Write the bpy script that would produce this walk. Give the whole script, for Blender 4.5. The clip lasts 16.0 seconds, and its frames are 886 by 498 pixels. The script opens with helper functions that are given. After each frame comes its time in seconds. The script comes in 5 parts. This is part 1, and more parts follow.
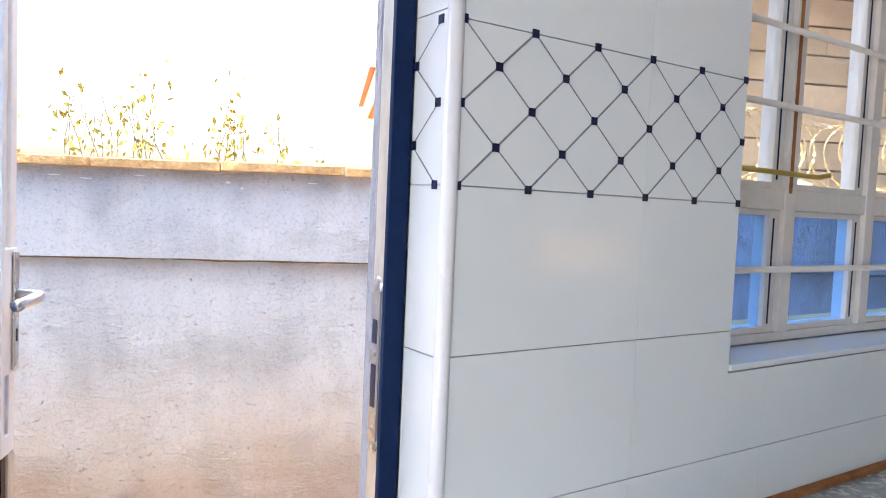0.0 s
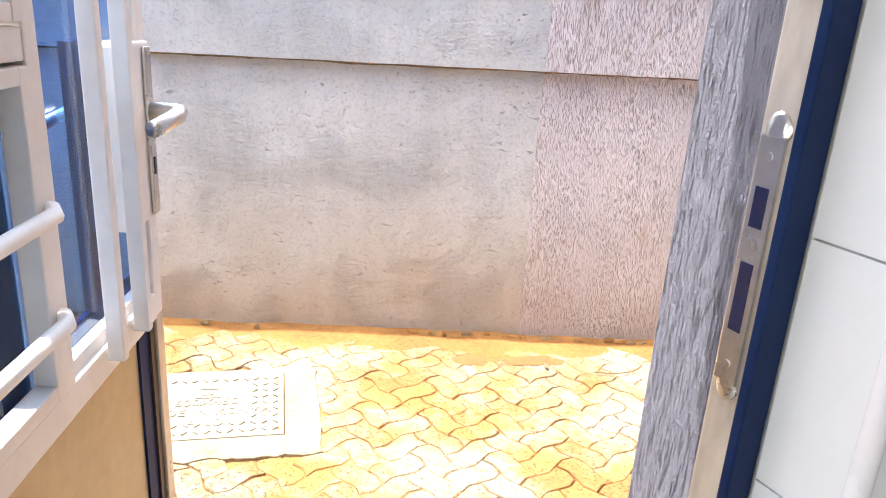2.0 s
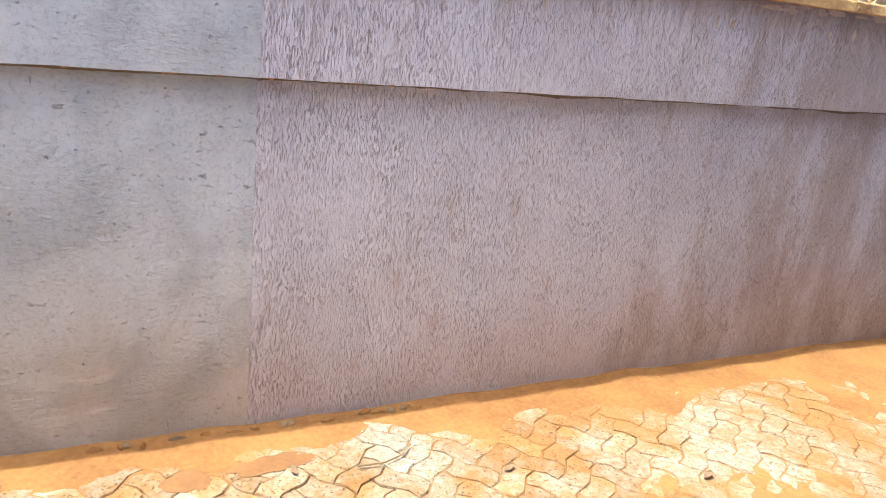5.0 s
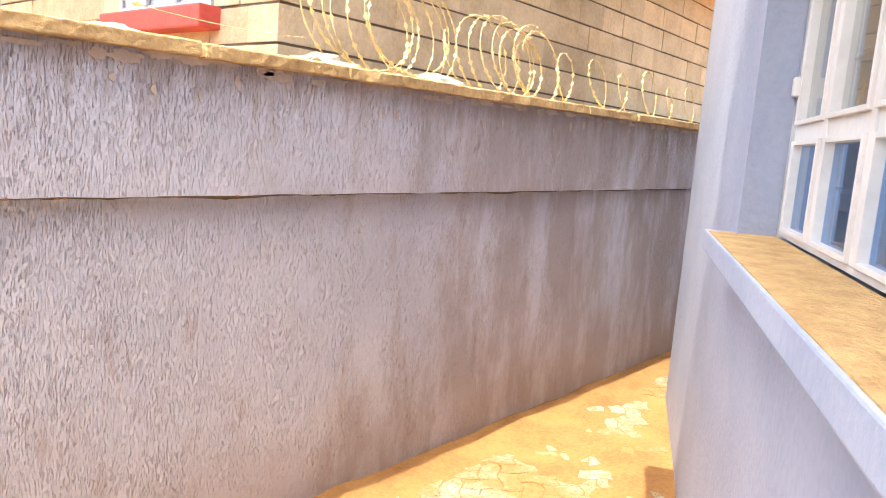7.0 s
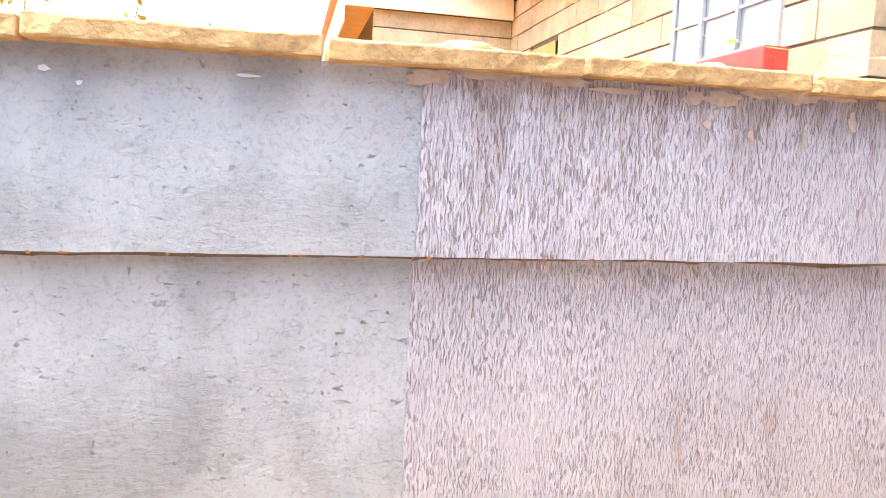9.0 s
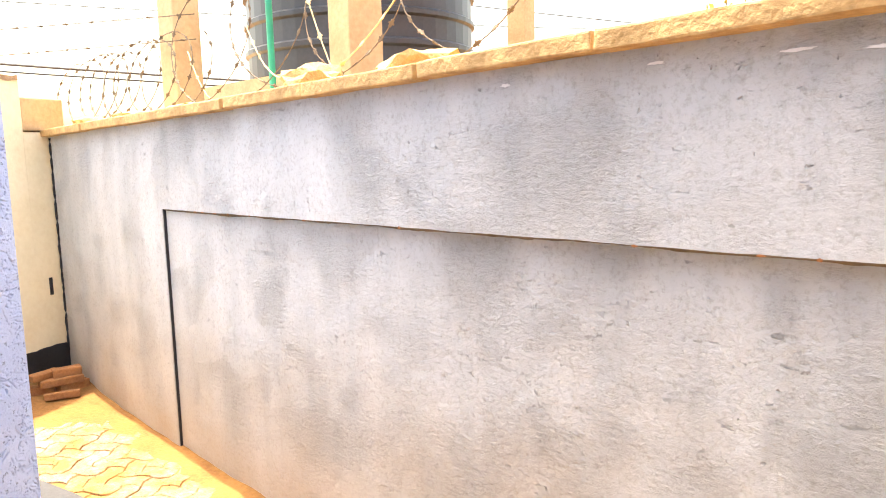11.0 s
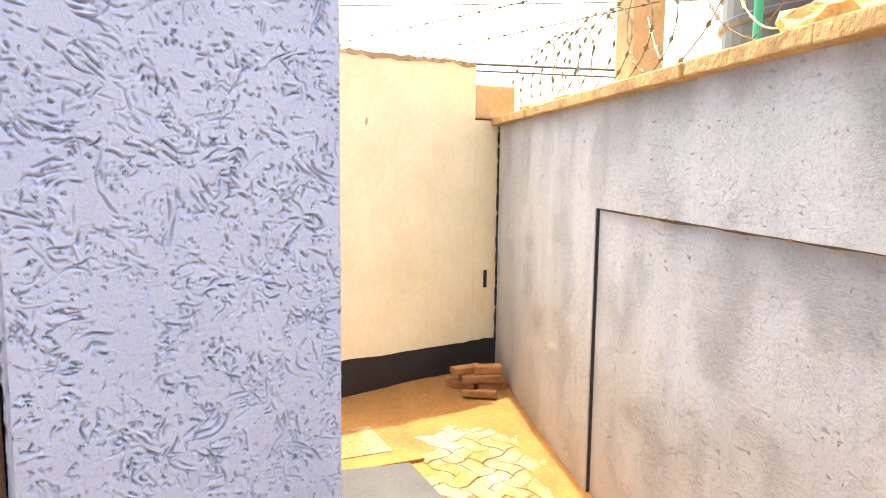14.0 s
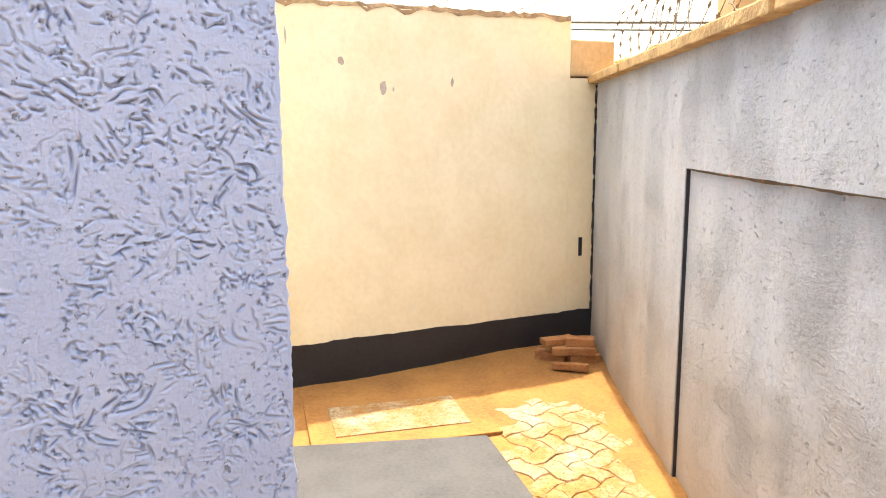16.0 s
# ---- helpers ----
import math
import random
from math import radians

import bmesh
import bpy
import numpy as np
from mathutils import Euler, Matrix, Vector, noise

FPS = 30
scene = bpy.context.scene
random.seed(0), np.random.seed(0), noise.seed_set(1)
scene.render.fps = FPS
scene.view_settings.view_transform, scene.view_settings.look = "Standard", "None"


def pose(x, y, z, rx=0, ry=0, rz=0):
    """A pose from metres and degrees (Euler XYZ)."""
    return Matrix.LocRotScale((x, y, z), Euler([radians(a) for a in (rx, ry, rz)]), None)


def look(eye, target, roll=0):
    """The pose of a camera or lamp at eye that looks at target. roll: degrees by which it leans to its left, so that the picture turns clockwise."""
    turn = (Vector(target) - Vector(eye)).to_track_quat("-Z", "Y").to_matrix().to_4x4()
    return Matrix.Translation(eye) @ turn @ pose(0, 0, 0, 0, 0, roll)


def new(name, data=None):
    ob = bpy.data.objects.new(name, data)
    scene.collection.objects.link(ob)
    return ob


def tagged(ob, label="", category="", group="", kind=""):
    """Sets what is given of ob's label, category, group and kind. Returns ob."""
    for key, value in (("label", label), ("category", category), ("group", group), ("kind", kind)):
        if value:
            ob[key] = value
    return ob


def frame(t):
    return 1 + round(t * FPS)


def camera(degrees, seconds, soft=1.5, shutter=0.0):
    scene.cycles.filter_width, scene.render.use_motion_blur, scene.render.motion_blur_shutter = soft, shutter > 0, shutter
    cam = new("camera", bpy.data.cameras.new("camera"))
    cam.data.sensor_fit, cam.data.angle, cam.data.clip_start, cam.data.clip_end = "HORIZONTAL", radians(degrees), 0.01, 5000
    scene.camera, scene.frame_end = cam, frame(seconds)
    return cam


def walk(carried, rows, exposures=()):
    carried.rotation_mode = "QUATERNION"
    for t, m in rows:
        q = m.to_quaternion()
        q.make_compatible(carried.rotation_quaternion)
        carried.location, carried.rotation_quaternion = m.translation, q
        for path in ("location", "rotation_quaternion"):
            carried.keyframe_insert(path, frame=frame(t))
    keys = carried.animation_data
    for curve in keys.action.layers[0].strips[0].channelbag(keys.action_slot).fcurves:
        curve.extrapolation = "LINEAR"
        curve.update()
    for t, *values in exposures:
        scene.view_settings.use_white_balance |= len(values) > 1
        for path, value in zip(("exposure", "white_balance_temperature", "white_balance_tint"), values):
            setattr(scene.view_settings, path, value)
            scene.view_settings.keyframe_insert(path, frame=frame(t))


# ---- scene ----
cam = camera(62.6, 16.0, 1.0)
PATH = [
    (0, (0.001, 0.118, 1.632), (0.308, 2.092, 1.518), 2.5),
    (0.5, (-0.069, 0.231, 1.615), (0.119, 2.213, 1.426), 2.7),
    (1, (-0.159, 0.381, 1.621), (-0.045, 2.353, 1.306), 2.8),
    (1.5, (-0.202, 0.489, 1.607), (-0.12, 2.427, 1.123), 3.0),
    (2, (-0.222, 0.624, 1.591), (-0.156, 2.517, 0.95), 3.6),
    (2.5, (-0.235, 0.826, 1.585), (-0.176, 2.665, 0.801), 4.7),
    (3, (-0.27, 0.983, 1.564), (-0.179, 2.78, 0.691), 6.1),
    (3.5, (-0.328, 1.144, 1.563), (-0.12, 2.925, 0.678), 6.8),
    (4, (-0.346, 1.266, 1.551), (0.058, 3.045, 0.731), 7.1),
    (4.5, (-0.311, 1.384, 1.569), (0.317, 3.142, 0.85), 7.1),
    (5, (-0.198, 1.516, 1.579), (0.66, 3.218, 0.972), 6.5),
    (5.2, (-0.159, 1.561, 1.579), (0.799, 3.221, 1.008), 6.4),
    (7.3, (0.005, 1.788, 1.565), (1.55, 3.036, 1.327), 3.8),
    (7.5, (0.014, 1.814, 1.568), (1.541, 3.09, 1.367), 3.6),
    (8, (0.038, 1.938, 1.572), (1.381, 3.415, 1.443), 2.8),
    (8.5, (0.046, 2.095, 1.555), (1.011, 3.842, 1.418), 3.0),
    (9, (-0.012, 2.223, 1.527), (0.416, 4.166, 1.322), 2.8),
    (9.5, (-0.155, 2.311, 1.535), (-0.377, 4.282, 1.28), 1.3),
    (10, (-0.361, 2.362, 1.56), (-1.143, 4.18, 1.27), -0.7),
    (12.3, (-1.167, 2.63, 1.488), (-2.955, 3.5, 1.278), 0.3),
    (12.5, (-1.21, 2.645, 1.489), (-3.022, 3.466, 1.279), 0.2),
    (13, (-1.284, 2.665, 1.481), (-3.161, 3.322, 1.269), 0.3),
    (13.5, (-1.387, 2.716, 1.479), (-3.317, 3.194, 1.256), 0.5),
    (14, (-1.509, 2.85, 1.478), (-3.472, 3.145, 1.235), 0.7),
    (14.5, (-1.582, 2.971, 1.469), (-3.558, 3.124, 1.206), 0.3),
    (15, (-1.613, 3.04, 1.461), (-3.591, 3.107, 1.175), -0.1),
    (15.5, (-1.64, 3.084, 1.447), (-3.616, 3.104, 1.137), -0.6),
    (16, (-1.643, 3.075, 1.444), (-3.615, 3.033, 1.115), -0.4),
]
walk(cam, [(t, look(eye, target, roll)) for t, eye, target, roll in PATH],
     exposures=[(0.0, 2.82, 5850, 8), (0.5, 2.8, 6200, 9), (1.5, 2.65, 6400, 9), (3.0, 2.48, 6300, 8), (4.0, 2.18, 6100, 7), (5.2, 2.06, 6050, 9), (7.4, 2.6, 6450, 7), (8.5, 2.75, 6250, 7), (9.5, 2.92, 6000, 7), (10.1, 2.95, 6700, 9), (12.4, 2.62, 7750, 11), (14.0, 2.58, 7900, 10), (16.0, 2.4, 7600, 8)])

# ---- light ----
world = bpy.data.worlds.new("sky")
scene.world = world
world.use_nodes = True
wn = world.node_tree
sky = wn.nodes.new("ShaderNodeTexSky")
sky.sky_type = "NISHITA"
sky.sun_disc = False
SUN_FROM = Vector((-0.28, -0.015, 1.0)).normalized()
sky.sun_elevation = math.asin(SUN_FROM.z)
sky.sun_rotation = math.atan2(SUN_FROM.x, SUN_FROM.y)
sky.air_density, sky.dust_density, sky.ozone_density = 1.4, 6.0, 1.0
wn.links.new(sky.outputs[0], wn.nodes["Background"].inputs[0])
wn.nodes["Background"].inputs[1].default_value = 0.15
sun = new("sun", bpy.data.lights.new("sun", "SUN"))
sun.data.energy, sun.data.angle, sun.data.color = 2.0, radians(0.6), (1.0, 0.95, 0.86)
sun.matrix_world = look(SUN_FROM * 20, (0, 0, 0))

# ---- materials ----
def nodes_of(name, rough=0.8, metal=0.0, spec=0.5):
    m = bpy.data.materials.new(name)
    m.use_nodes = True
    t = m.node_tree
    b = t.nodes["Principled BSDF"]
    b.inputs["Roughness"].default_value = rough
    b.inputs["Metallic"].default_value = metal
    b.inputs["Specular IOR Level"].default_value = spec
    return m, t, b


def place(t, stretch=(1, 1, 1)):
    g = t.nodes.new("ShaderNodeNewGeometry")
    s = t.nodes.new("ShaderNodeVectorMath")
    s.operation = "MULTIPLY"
    s.inputs[1].default_value = stretch
    t.links.new(g.outputs["Position"], s.inputs[0])
    return s.outputs[0]


def grain(t, co, scale, detail=5.0, rough=0.55, distort=0.0):
    n = t.nodes.new("ShaderNodeTexNoise")
    n.inputs["Scale"].default_value = scale
    n.inputs["Detail"].default_value = detail
    n.inputs["Roughness"].default_value = rough
    n.inputs["Distortion"].default_value = distort
    t.links.new(co, n.inputs["Vector"])
    return n.outputs["Fac"]


def ramp(t, fac, stops):
    r = t.nodes.new("ShaderNodeValToRGB")
    e = r.color_ramp.elements
    while len(e) < len(stops):
        e.new(0.5)
    for el, (p, c) in zip(e, stops):
        el.position = p
        el.color = (*c, 1) if len(c) == 3 else c
    t.links.new(fac, r.inputs[0])
    return r.outputs[0]


def mixed(t, fac, a, b, mode="MIX"):
    m = t.nodes.new("ShaderNodeMix")
    m.data_type, m.blend_type = "RGBA", mode
    for sock, v in ((m.inputs["Factor"], fac), (m.inputs["A"], a), (m.inputs["B"], b)):
        if isinstance(v, (int, float)):
            sock.default_value = v
        elif isinstance(v, tuple):
            sock.default_value = (*v, 1)
        else:
            t.links.new(v, sock)
    return m.outputs["Result"]


def calc(t, op, a, b=0.0, c=None):
    m = t.nodes.new("ShaderNodeMath")
    m.operation = op
    for i, v in enumerate((a, b) if c is None else (a, b, c)):
        if isinstance(v, (int, float)):
            m.inputs[i].default_value = v
        else:
            t.links.new(v, m.inputs[i])
    return m.outputs[0]


def bumped(t, b, height, strength=0.5, dist=0.01, under=None):
    n = t.nodes.new("ShaderNodeBump")
    n.inputs["Strength"].default_value = strength
    n.inputs["Distance"].default_value = dist
    t.links.new(height, n.inputs["Height"])
    if under is not None:
        t.links.new(under, n.inputs["Normal"])
    t.links.new(n.outputs[0], b.inputs["Normal"])
    return n.outputs[0]


def plain(name, c1, c2, scale=6.0, rough=0.7, bump=0.3, dist=0.003, fine=60.0, metal=0.0, stretch=(1, 1, 1), spec=0.5, vary=0.0):
    """Two scales of mottling and a fine relief."""
    m, t, b = nodes_of(name, rough, metal, spec)
    co = place(t, stretch)
    big, small = grain(t, co, scale), grain(t, co, fine)
    f = calc(t, "MULTIPLY_ADD", small, 0.45, calc(t, "MULTIPLY", big, 0.75))
    col = ramp(t, f, [(0.38, c1), (0.72, c2)])
    if vary:
        o = t.nodes.new("ShaderNodeObjectInfo")
        k = calc(t, "MULTIPLY_ADD", o.outputs["Random"], vary, 1 - vary / 2)
        h = t.nodes.new("ShaderNodeHueSaturation")
        t.links.new(k, h.inputs["Value"])
        t.links.new(col, h.inputs["Color"])
        col = h.outputs[0]
    t.links.new(col, b.inputs["Base Color"])
    if bump:
        bumped(t, b, small, bump, dist)
    r = calc(t, "MULTIPLY_ADD", big, 0.25, rough - 0.12)
    t.links.new(r, b.inputs["Roughness"])
    return m


def dusty(t, col, dust, low, high, edge=0.25):
    """Earth splashed up a wall from its foot, with an uneven upper edge."""
    g = t.nodes.new("ShaderNodeNewGeometry")
    s = t.nodes.new("ShaderNodeSeparateXYZ")
    t.links.new(g.outputs["Position"], s.inputs[0])
    n = grain(t, place(t), 2.3, 6)
    z = calc(t, "MULTIPLY_ADD", calc(t, "SUBTRACT", n, 0.5), edge * 4, s.outputs["Z"])
    mr = t.nodes.new("ShaderNodeMapRange")
    mr.inputs["From Min"].default_value, mr.inputs["From Max"].default_value = low, high
    mr.inputs["To Min"].default_value, mr.inputs["To Max"].default_value = 0.75, 0.0
    t.links.new(z, mr.inputs["Value"])
    return mixed(t, mr.outputs[0], col, dust)


def render_plaster():
    m, t, b = nodes_of("grey_cement_plaster", 0.85, 0, 0.3)
    co = place(t)
    streak = grain(t, place(t, (5, 5, 0.7)), 1.6, 6)
    blot = grain(t, co, 2.2, 6, 0.6)
    fine = grain(t, co, 70, 8, 0.7)
    col = ramp(t, blot, [(0.32, (0.455, 0.48, 0.50)), (0.68, (0.525, 0.55, 0.57))])
    col = mixed(t, 0.4, col, ramp(t, streak, [(0.3, (0.36, 0.385, 0.41)), (0.7, (0.57, 0.58, 0.585))]))
    # Crevices, pits and scars coloured dark, adding shade the relief lacks
    col = mixed(t, ramp(t, fine, [(0.3, (0.5, 0.5, 0.5)), (0.5, (0, 0, 0))]), col, (0.25, 0.235, 0.22))
    pits = grain(t, co, 38, 3, 0.5)
    hole = ramp(t, pits, [(0.25, (1, 1, 1)), (0.29, (0, 0, 0))])
    col = mixed(t, calc(t, "MULTIPLY", hole, 0.14), col, (0.16, 0.15, 0.14))
    scar = ramp(t, grain(t, place(t, (0.8, 0.8, 2.2)), 24, 8, 0.75), [(0.31, (1, 1, 1)), (0.38, (0, 0, 0))])
    col = mixed(t, calc(t, "MULTIPLY", scar, 0.06), col, (0.17, 0.16, 0.15))
    moss = ramp(t, grain(t, co, 4.5, 7, 0.7), [(0.60, (0, 0, 0)), (0.72, (1, 1, 1))])
    col = mixed(t, calc(t, "MULTIPLY", moss, 0.28), col, (0.20, 0.195, 0.17))
    col = dusty(t, col, (0.36, 0.26, 0.15), -0.2, 0.9)
    t.links.new(col, b.inputs["Base Color"])
    scrape = grain(t, place(t, (0.9, 0.9, 2.1)), 34, 7, 0.72)
    patch = ramp(t, grain(t, co, 3.0, 3), [(0.42, (0, 0, 0)), (0.62, (1, 1, 1))])
    h = calc(t, "ADD", calc(t, "MULTIPLY", calc(t, "MULTIPLY", scrape, patch), 1.1), calc(t, "MULTIPLY", fine, 0.3))
    h = calc(t, "SUBTRACT", h, calc(t, "MULTIPLY", hole, 0.9))
    h = calc(t, "SUBTRACT", h, calc(t, "MULTIPLY", scar, 0.5))
    bumped(t, b, h, 1.0, 0.019)
    return m


def stroke_plaster(name, c1, c2, dust=None, mark=(0.27, 0.165, 0.11), deep=0.44, dist=0.008, size=1.0):
    """Rough-cast pulled down with a board: thin broken upright furrows on a flat coat."""
    m, t, b = nodes_of(name, 0.85, 0, 0.3)
    co = place(t)
    field = grain(t, place(t, (1, 1, 0.15)), 120 * size, 5, 0.65, 0.15)
    thin = ramp(t, field, [(0.53, (0, 0, 0)), (0.64, (1, 1, 1))])
    patch = ramp(t, grain(t, place(t, (1, 1, 0.5)), 6.0, 5, 0.7), [(0.36, (0.25, 0.25, 0.25)), (0.58, (1, 1, 1))])
    cut = calc(t, "MULTIPLY", thin, patch)
    blot = grain(t, co, 1.7, 6, 0.6)
    col = ramp(t, blot, [(0.3, c1), (0.7, c2)])
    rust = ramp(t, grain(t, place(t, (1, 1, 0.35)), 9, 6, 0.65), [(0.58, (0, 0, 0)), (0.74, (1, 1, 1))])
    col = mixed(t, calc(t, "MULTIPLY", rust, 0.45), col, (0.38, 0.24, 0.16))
    if dust:
        col = dusty(t, col, dust, -0.3, 0.7)
        g = t.nodes.new("ShaderNodeNewGeometry")
        s = t.nodes.new("ShaderNodeSeparateXYZ")
        t.links.new(g.outputs["Position"], s.inputs[0])
        # Brown grime thickening with x, also painting in the alley end's shade
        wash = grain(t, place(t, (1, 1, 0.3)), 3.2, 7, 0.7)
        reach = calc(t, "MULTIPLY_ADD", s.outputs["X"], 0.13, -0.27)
        grime_shade = ramp(t, calc(t, "ADD", wash, calc(t, "MINIMUM", reach, 0.16)), [(0.52, (0, 0, 0)), (0.68, (1, 1, 1))])
        col = mixed(t, calc(t, "MULTIPLY", grime_shade, 0.52), col, (0.29, 0.20, 0.14))
        run = grain(t, place(t, (1, 1, 0.12)), 14, 5, 0.7)
        z = calc(t, "MULTIPLY_ADD", calc(t, "SUBTRACT", run, 0.5), 0.9, s.outputs["Z"])
        drip = ramp(t, calc(t, "SUBTRACT", z, 1.0), [(0.62, (0, 0, 0)), (0.80, (1, 1, 1))])
        col = mixed(t, calc(t, "MULTIPLY", drip, 0.5), col, (0.30, 0.225, 0.175))
    col = mixed(t, calc(t, "MULTIPLY", cut, deep), col, mark)
    t.links.new(col, b.inputs["Base Color"])
    coarse = grain(t, place(t, (1, 1, 0.3)), 55 * size, 5, 0.65)
    h = calc(t, "ADD", calc(t, "MULTIPLY", grain(t, co, 140, 5, 0.65), 0.4), calc(t, "MULTIPLY", coarse, 0.8))
    h = calc(t, "SUBTRACT", h, cut)
    bumped(t, b, h, 1.0, dist)
    return m


def worm_plaster():
    """Lilac textured coat; the float marks themselves are cut into the mesh."""
    m, t, b = nodes_of("lilac_textured_coat", 0.6, 0, 0.4)
    co = place(t)
    blot = grain(t, co, 2.4, 6, 0.6)
    col = ramp(t, blot, [(0.3, (0.40, 0.49, 0.71)), (0.7, (0.52, 0.61, 0.81))])
    rust = ramp(t, grain(t, co, 5.2, 6, 0.65), [(0.64, (0, 0, 0)), (0.76, (1, 1, 1))])
    col = mixed(t, calc(t, "MULTIPLY", rust, 0.4), col, (0.45, 0.31, 0.25))
    pit = ramp(t, grain(t, co, 75, 5, 0.6), [(0.31, (1, 1, 1)), (0.36, (0, 0, 0))])
    col = mixed(t, calc(t, "MULTIPLY", pit, 0.6), col, (0.12, 0.12, 0.16))
    t.links.new(col, b.inputs["Base Color"])
    h = calc(t, "SUBTRACT", calc(t, "MULTIPLY", grain(t, co, 120, 6, 0.7), 0.7), calc(t, "MULTIPLY", pit, 0.6))
    bumped(t, b, h, 0.8, 0.005)
    return m


def paver_coat():
    """Grey concrete, pitted, with orange earth trodden into patches."""
    m, t, b = nodes_of("concrete_paver_with_earth", 0.9, 0, 0.3)
    co = place(t)
    o = t.nodes.new("ShaderNodeObjectInfo")
    col = ramp(t, grain(t, co, 30, 6, 0.65), [(0.3, (0.20, 0.155, 0.10)), (0.7, (0.43, 0.385, 0.29))])
    stain = ramp(t, grain(t, co, 2.0, 8, 0.7), [(0.40, (0, 0, 0)), (0.56, (1, 1, 1))])
    col = mixed(t, calc(t, "MULTIPLY", stain, 0.85), col, (0.27, 0.125, 0.025))
    speck = ramp(t, grain(t, co, 80, 6, 0.65), [(0.36, (1, 1, 1)), (0.43, (0, 0, 0))])
    col = mixed(t, calc(t, "MULTIPLY", speck, 0.75), col, (0.075, 0.045, 0.022))
    h = t.nodes.new("ShaderNodeHueSaturation")
    t.links.new(calc(t, "MULTIPLY_ADD", o.outputs["Random"], 0.3, 0.8), h.inputs["Value"])
    t.links.new(col, h.inputs["Color"])
    t.links.new(h.outputs[0], b.inputs["Base Color"])
    hh = calc(t, "SUBTRACT", grain(t, co, 60, 6, 0.7), calc(t, "MULTIPLY", speck, 0.6))
    bumped(t, b, hh, 0.8, 0.008)
    return m


def glassy(name, tint, rough=0.0):
    m, t, b = nodes_of(name, rough)
    b.inputs["Base Color"].default_value = (*tint, 1)
    b.inputs["Transmission Weight"].default_value = 1.0
    b.inputs["IOR"].default_value = 1.45
    return m


PLASTER = render_plaster()
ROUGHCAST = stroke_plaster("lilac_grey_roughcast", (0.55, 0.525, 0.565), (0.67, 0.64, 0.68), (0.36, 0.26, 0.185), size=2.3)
# Darker copy of the lilac roughcast, with the door reveal's shade painted in
REVEAL_SHADED = stroke_plaster("shaded_lilac_door_reveal", (0.17, 0.17, 0.215), (0.25, 0.25, 0.305), None, (0.05, 0.048, 0.065), 0.75, 0.02, 1.5)
HOUSE_PAINT = plain("pale_lilac_wall_paint", (0.29, 0.325, 0.43), (0.38, 0.41, 0.505), 2.5, 0.7, 0.5, 0.006, 42)
LILAC = worm_plaster()
COPING = plain("ochre_stained_concrete_coping", (0.30, 0.17, 0.06), (0.56, 0.37, 0.16), 9, 0.85, 0.8, 0.01, 45)
EARTH = plain("red_earth", (0.17, 0.072, 0.017), (0.28, 0.14, 0.04), 3, 0.95, 0.6, 0.01, 45)
CONCRETE = plain("pale_concrete", (0.17, 0.145, 0.105), (0.31, 0.285, 0.225), 5, 0.85, 0.5, 0.006, 60)
SURROUND = plain("earth_stained_concrete", (0.15, 0.12, 0.075), (0.28, 0.245, 0.17), 5, 0.85, 0.6, 0.006, 50)
PALE_BLUE_GLASS = glassy("pale_blue_glass", (0.22, 0.47, 0.93))
SLAB = plain("smooth_grey_screed", (0.045, 0.047, 0.052), (0.072, 0.074, 0.08), 5, 0.85, 0.3, 0.003, 60, spec=0.2)
CREAM = plain("cream_wall_paint", (0.80, 0.69, 0.44), (0.90, 0.81, 0.57), 3.5, 0.7, 0.5, 0.006, 30)
BAND = plain("black_bitumen_paint", (0.010, 0.010, 0.013), (0.024, 0.024, 0.027), 4, 0.55, 0.4, 0.004, 50)
WHITE_TILE = plain("white_glazed_tile", (0.77, 0.80, 0.82), (0.80, 0.825, 0.845), 1.2, 0.1, 0.03, 0.001, 12)
WALL_IN = plain("white_emulsion", (0.70, 0.71, 0.72), (0.78, 0.78, 0.78), 3, 0.6, 0.1, 0.002, 80)
GROUT = plain("grey_grout", (0.42, 0.42, 0.43), (0.56, 0.55, 0.54), 20, 0.9, 0.2, 0.001, 150)
INK = plain("navy_tile_glaze", (0.010, 0.012, 0.045), (0.018, 0.02, 0.06), 8, 0.2, 0, 0, 40)
TRIM = plain("white_plastic_trim", (0.78, 0.77, 0.82), (0.84, 0.83, 0.87), 4, 0.25, 0.02, 0.001, 60)
STEEL_WHITE = plain("white_painted_steel", (0.66, 0.61, 0.565), (0.77, 0.73, 0.68), 5, 0.4, 0.12, 0.002, 35)
STEEL_CREAM = plain("worn_cream_steel", (0.36, 0.31, 0.25), (0.66, 0.60, 0.52), 14, 0.32, 0.2, 0.003, 40, 0.35, (1, 1, 0.35))
STEEL_NAVY = plain("navy_painted_steel", (0.003, 0.012, 0.05), (0.006, 0.02, 0.075), 5, 0.5, 0.1, 0.002, 40, spec=0.15)
STEEL_BROWN = plain("brown_painted_steel", (0.035, 0.02, 0.016), (0.06, 0.033, 0.025), 7, 0.45, 0.3, 0.003, 60)
STEEL_GOLD = plain("bronze_painted_sheet", (0.36, 0.24, 0.11), (0.46, 0.33, 0.17), 2, 0.35, 0.05, 0.002, 40)
CHROME = plain("brushed_metal", (0.48, 0.46, 0.44), (0.62, 0.60, 0.58), 8, 0.28, 0.1, 0.001, 90, 0.9)
BRASS = plain("brass", (0.55, 0.38, 0.08), (0.68, 0.5, 0.14), 8, 0.3, 0.05, 0.001, 90, 0.9)
BLUE_GLASS = glassy("blue_tinted_glass", (0.13, 0.32, 0.76))
CLEAR_GLASS = glassy("clear_glass", (0.92, 0.96, 0.98))
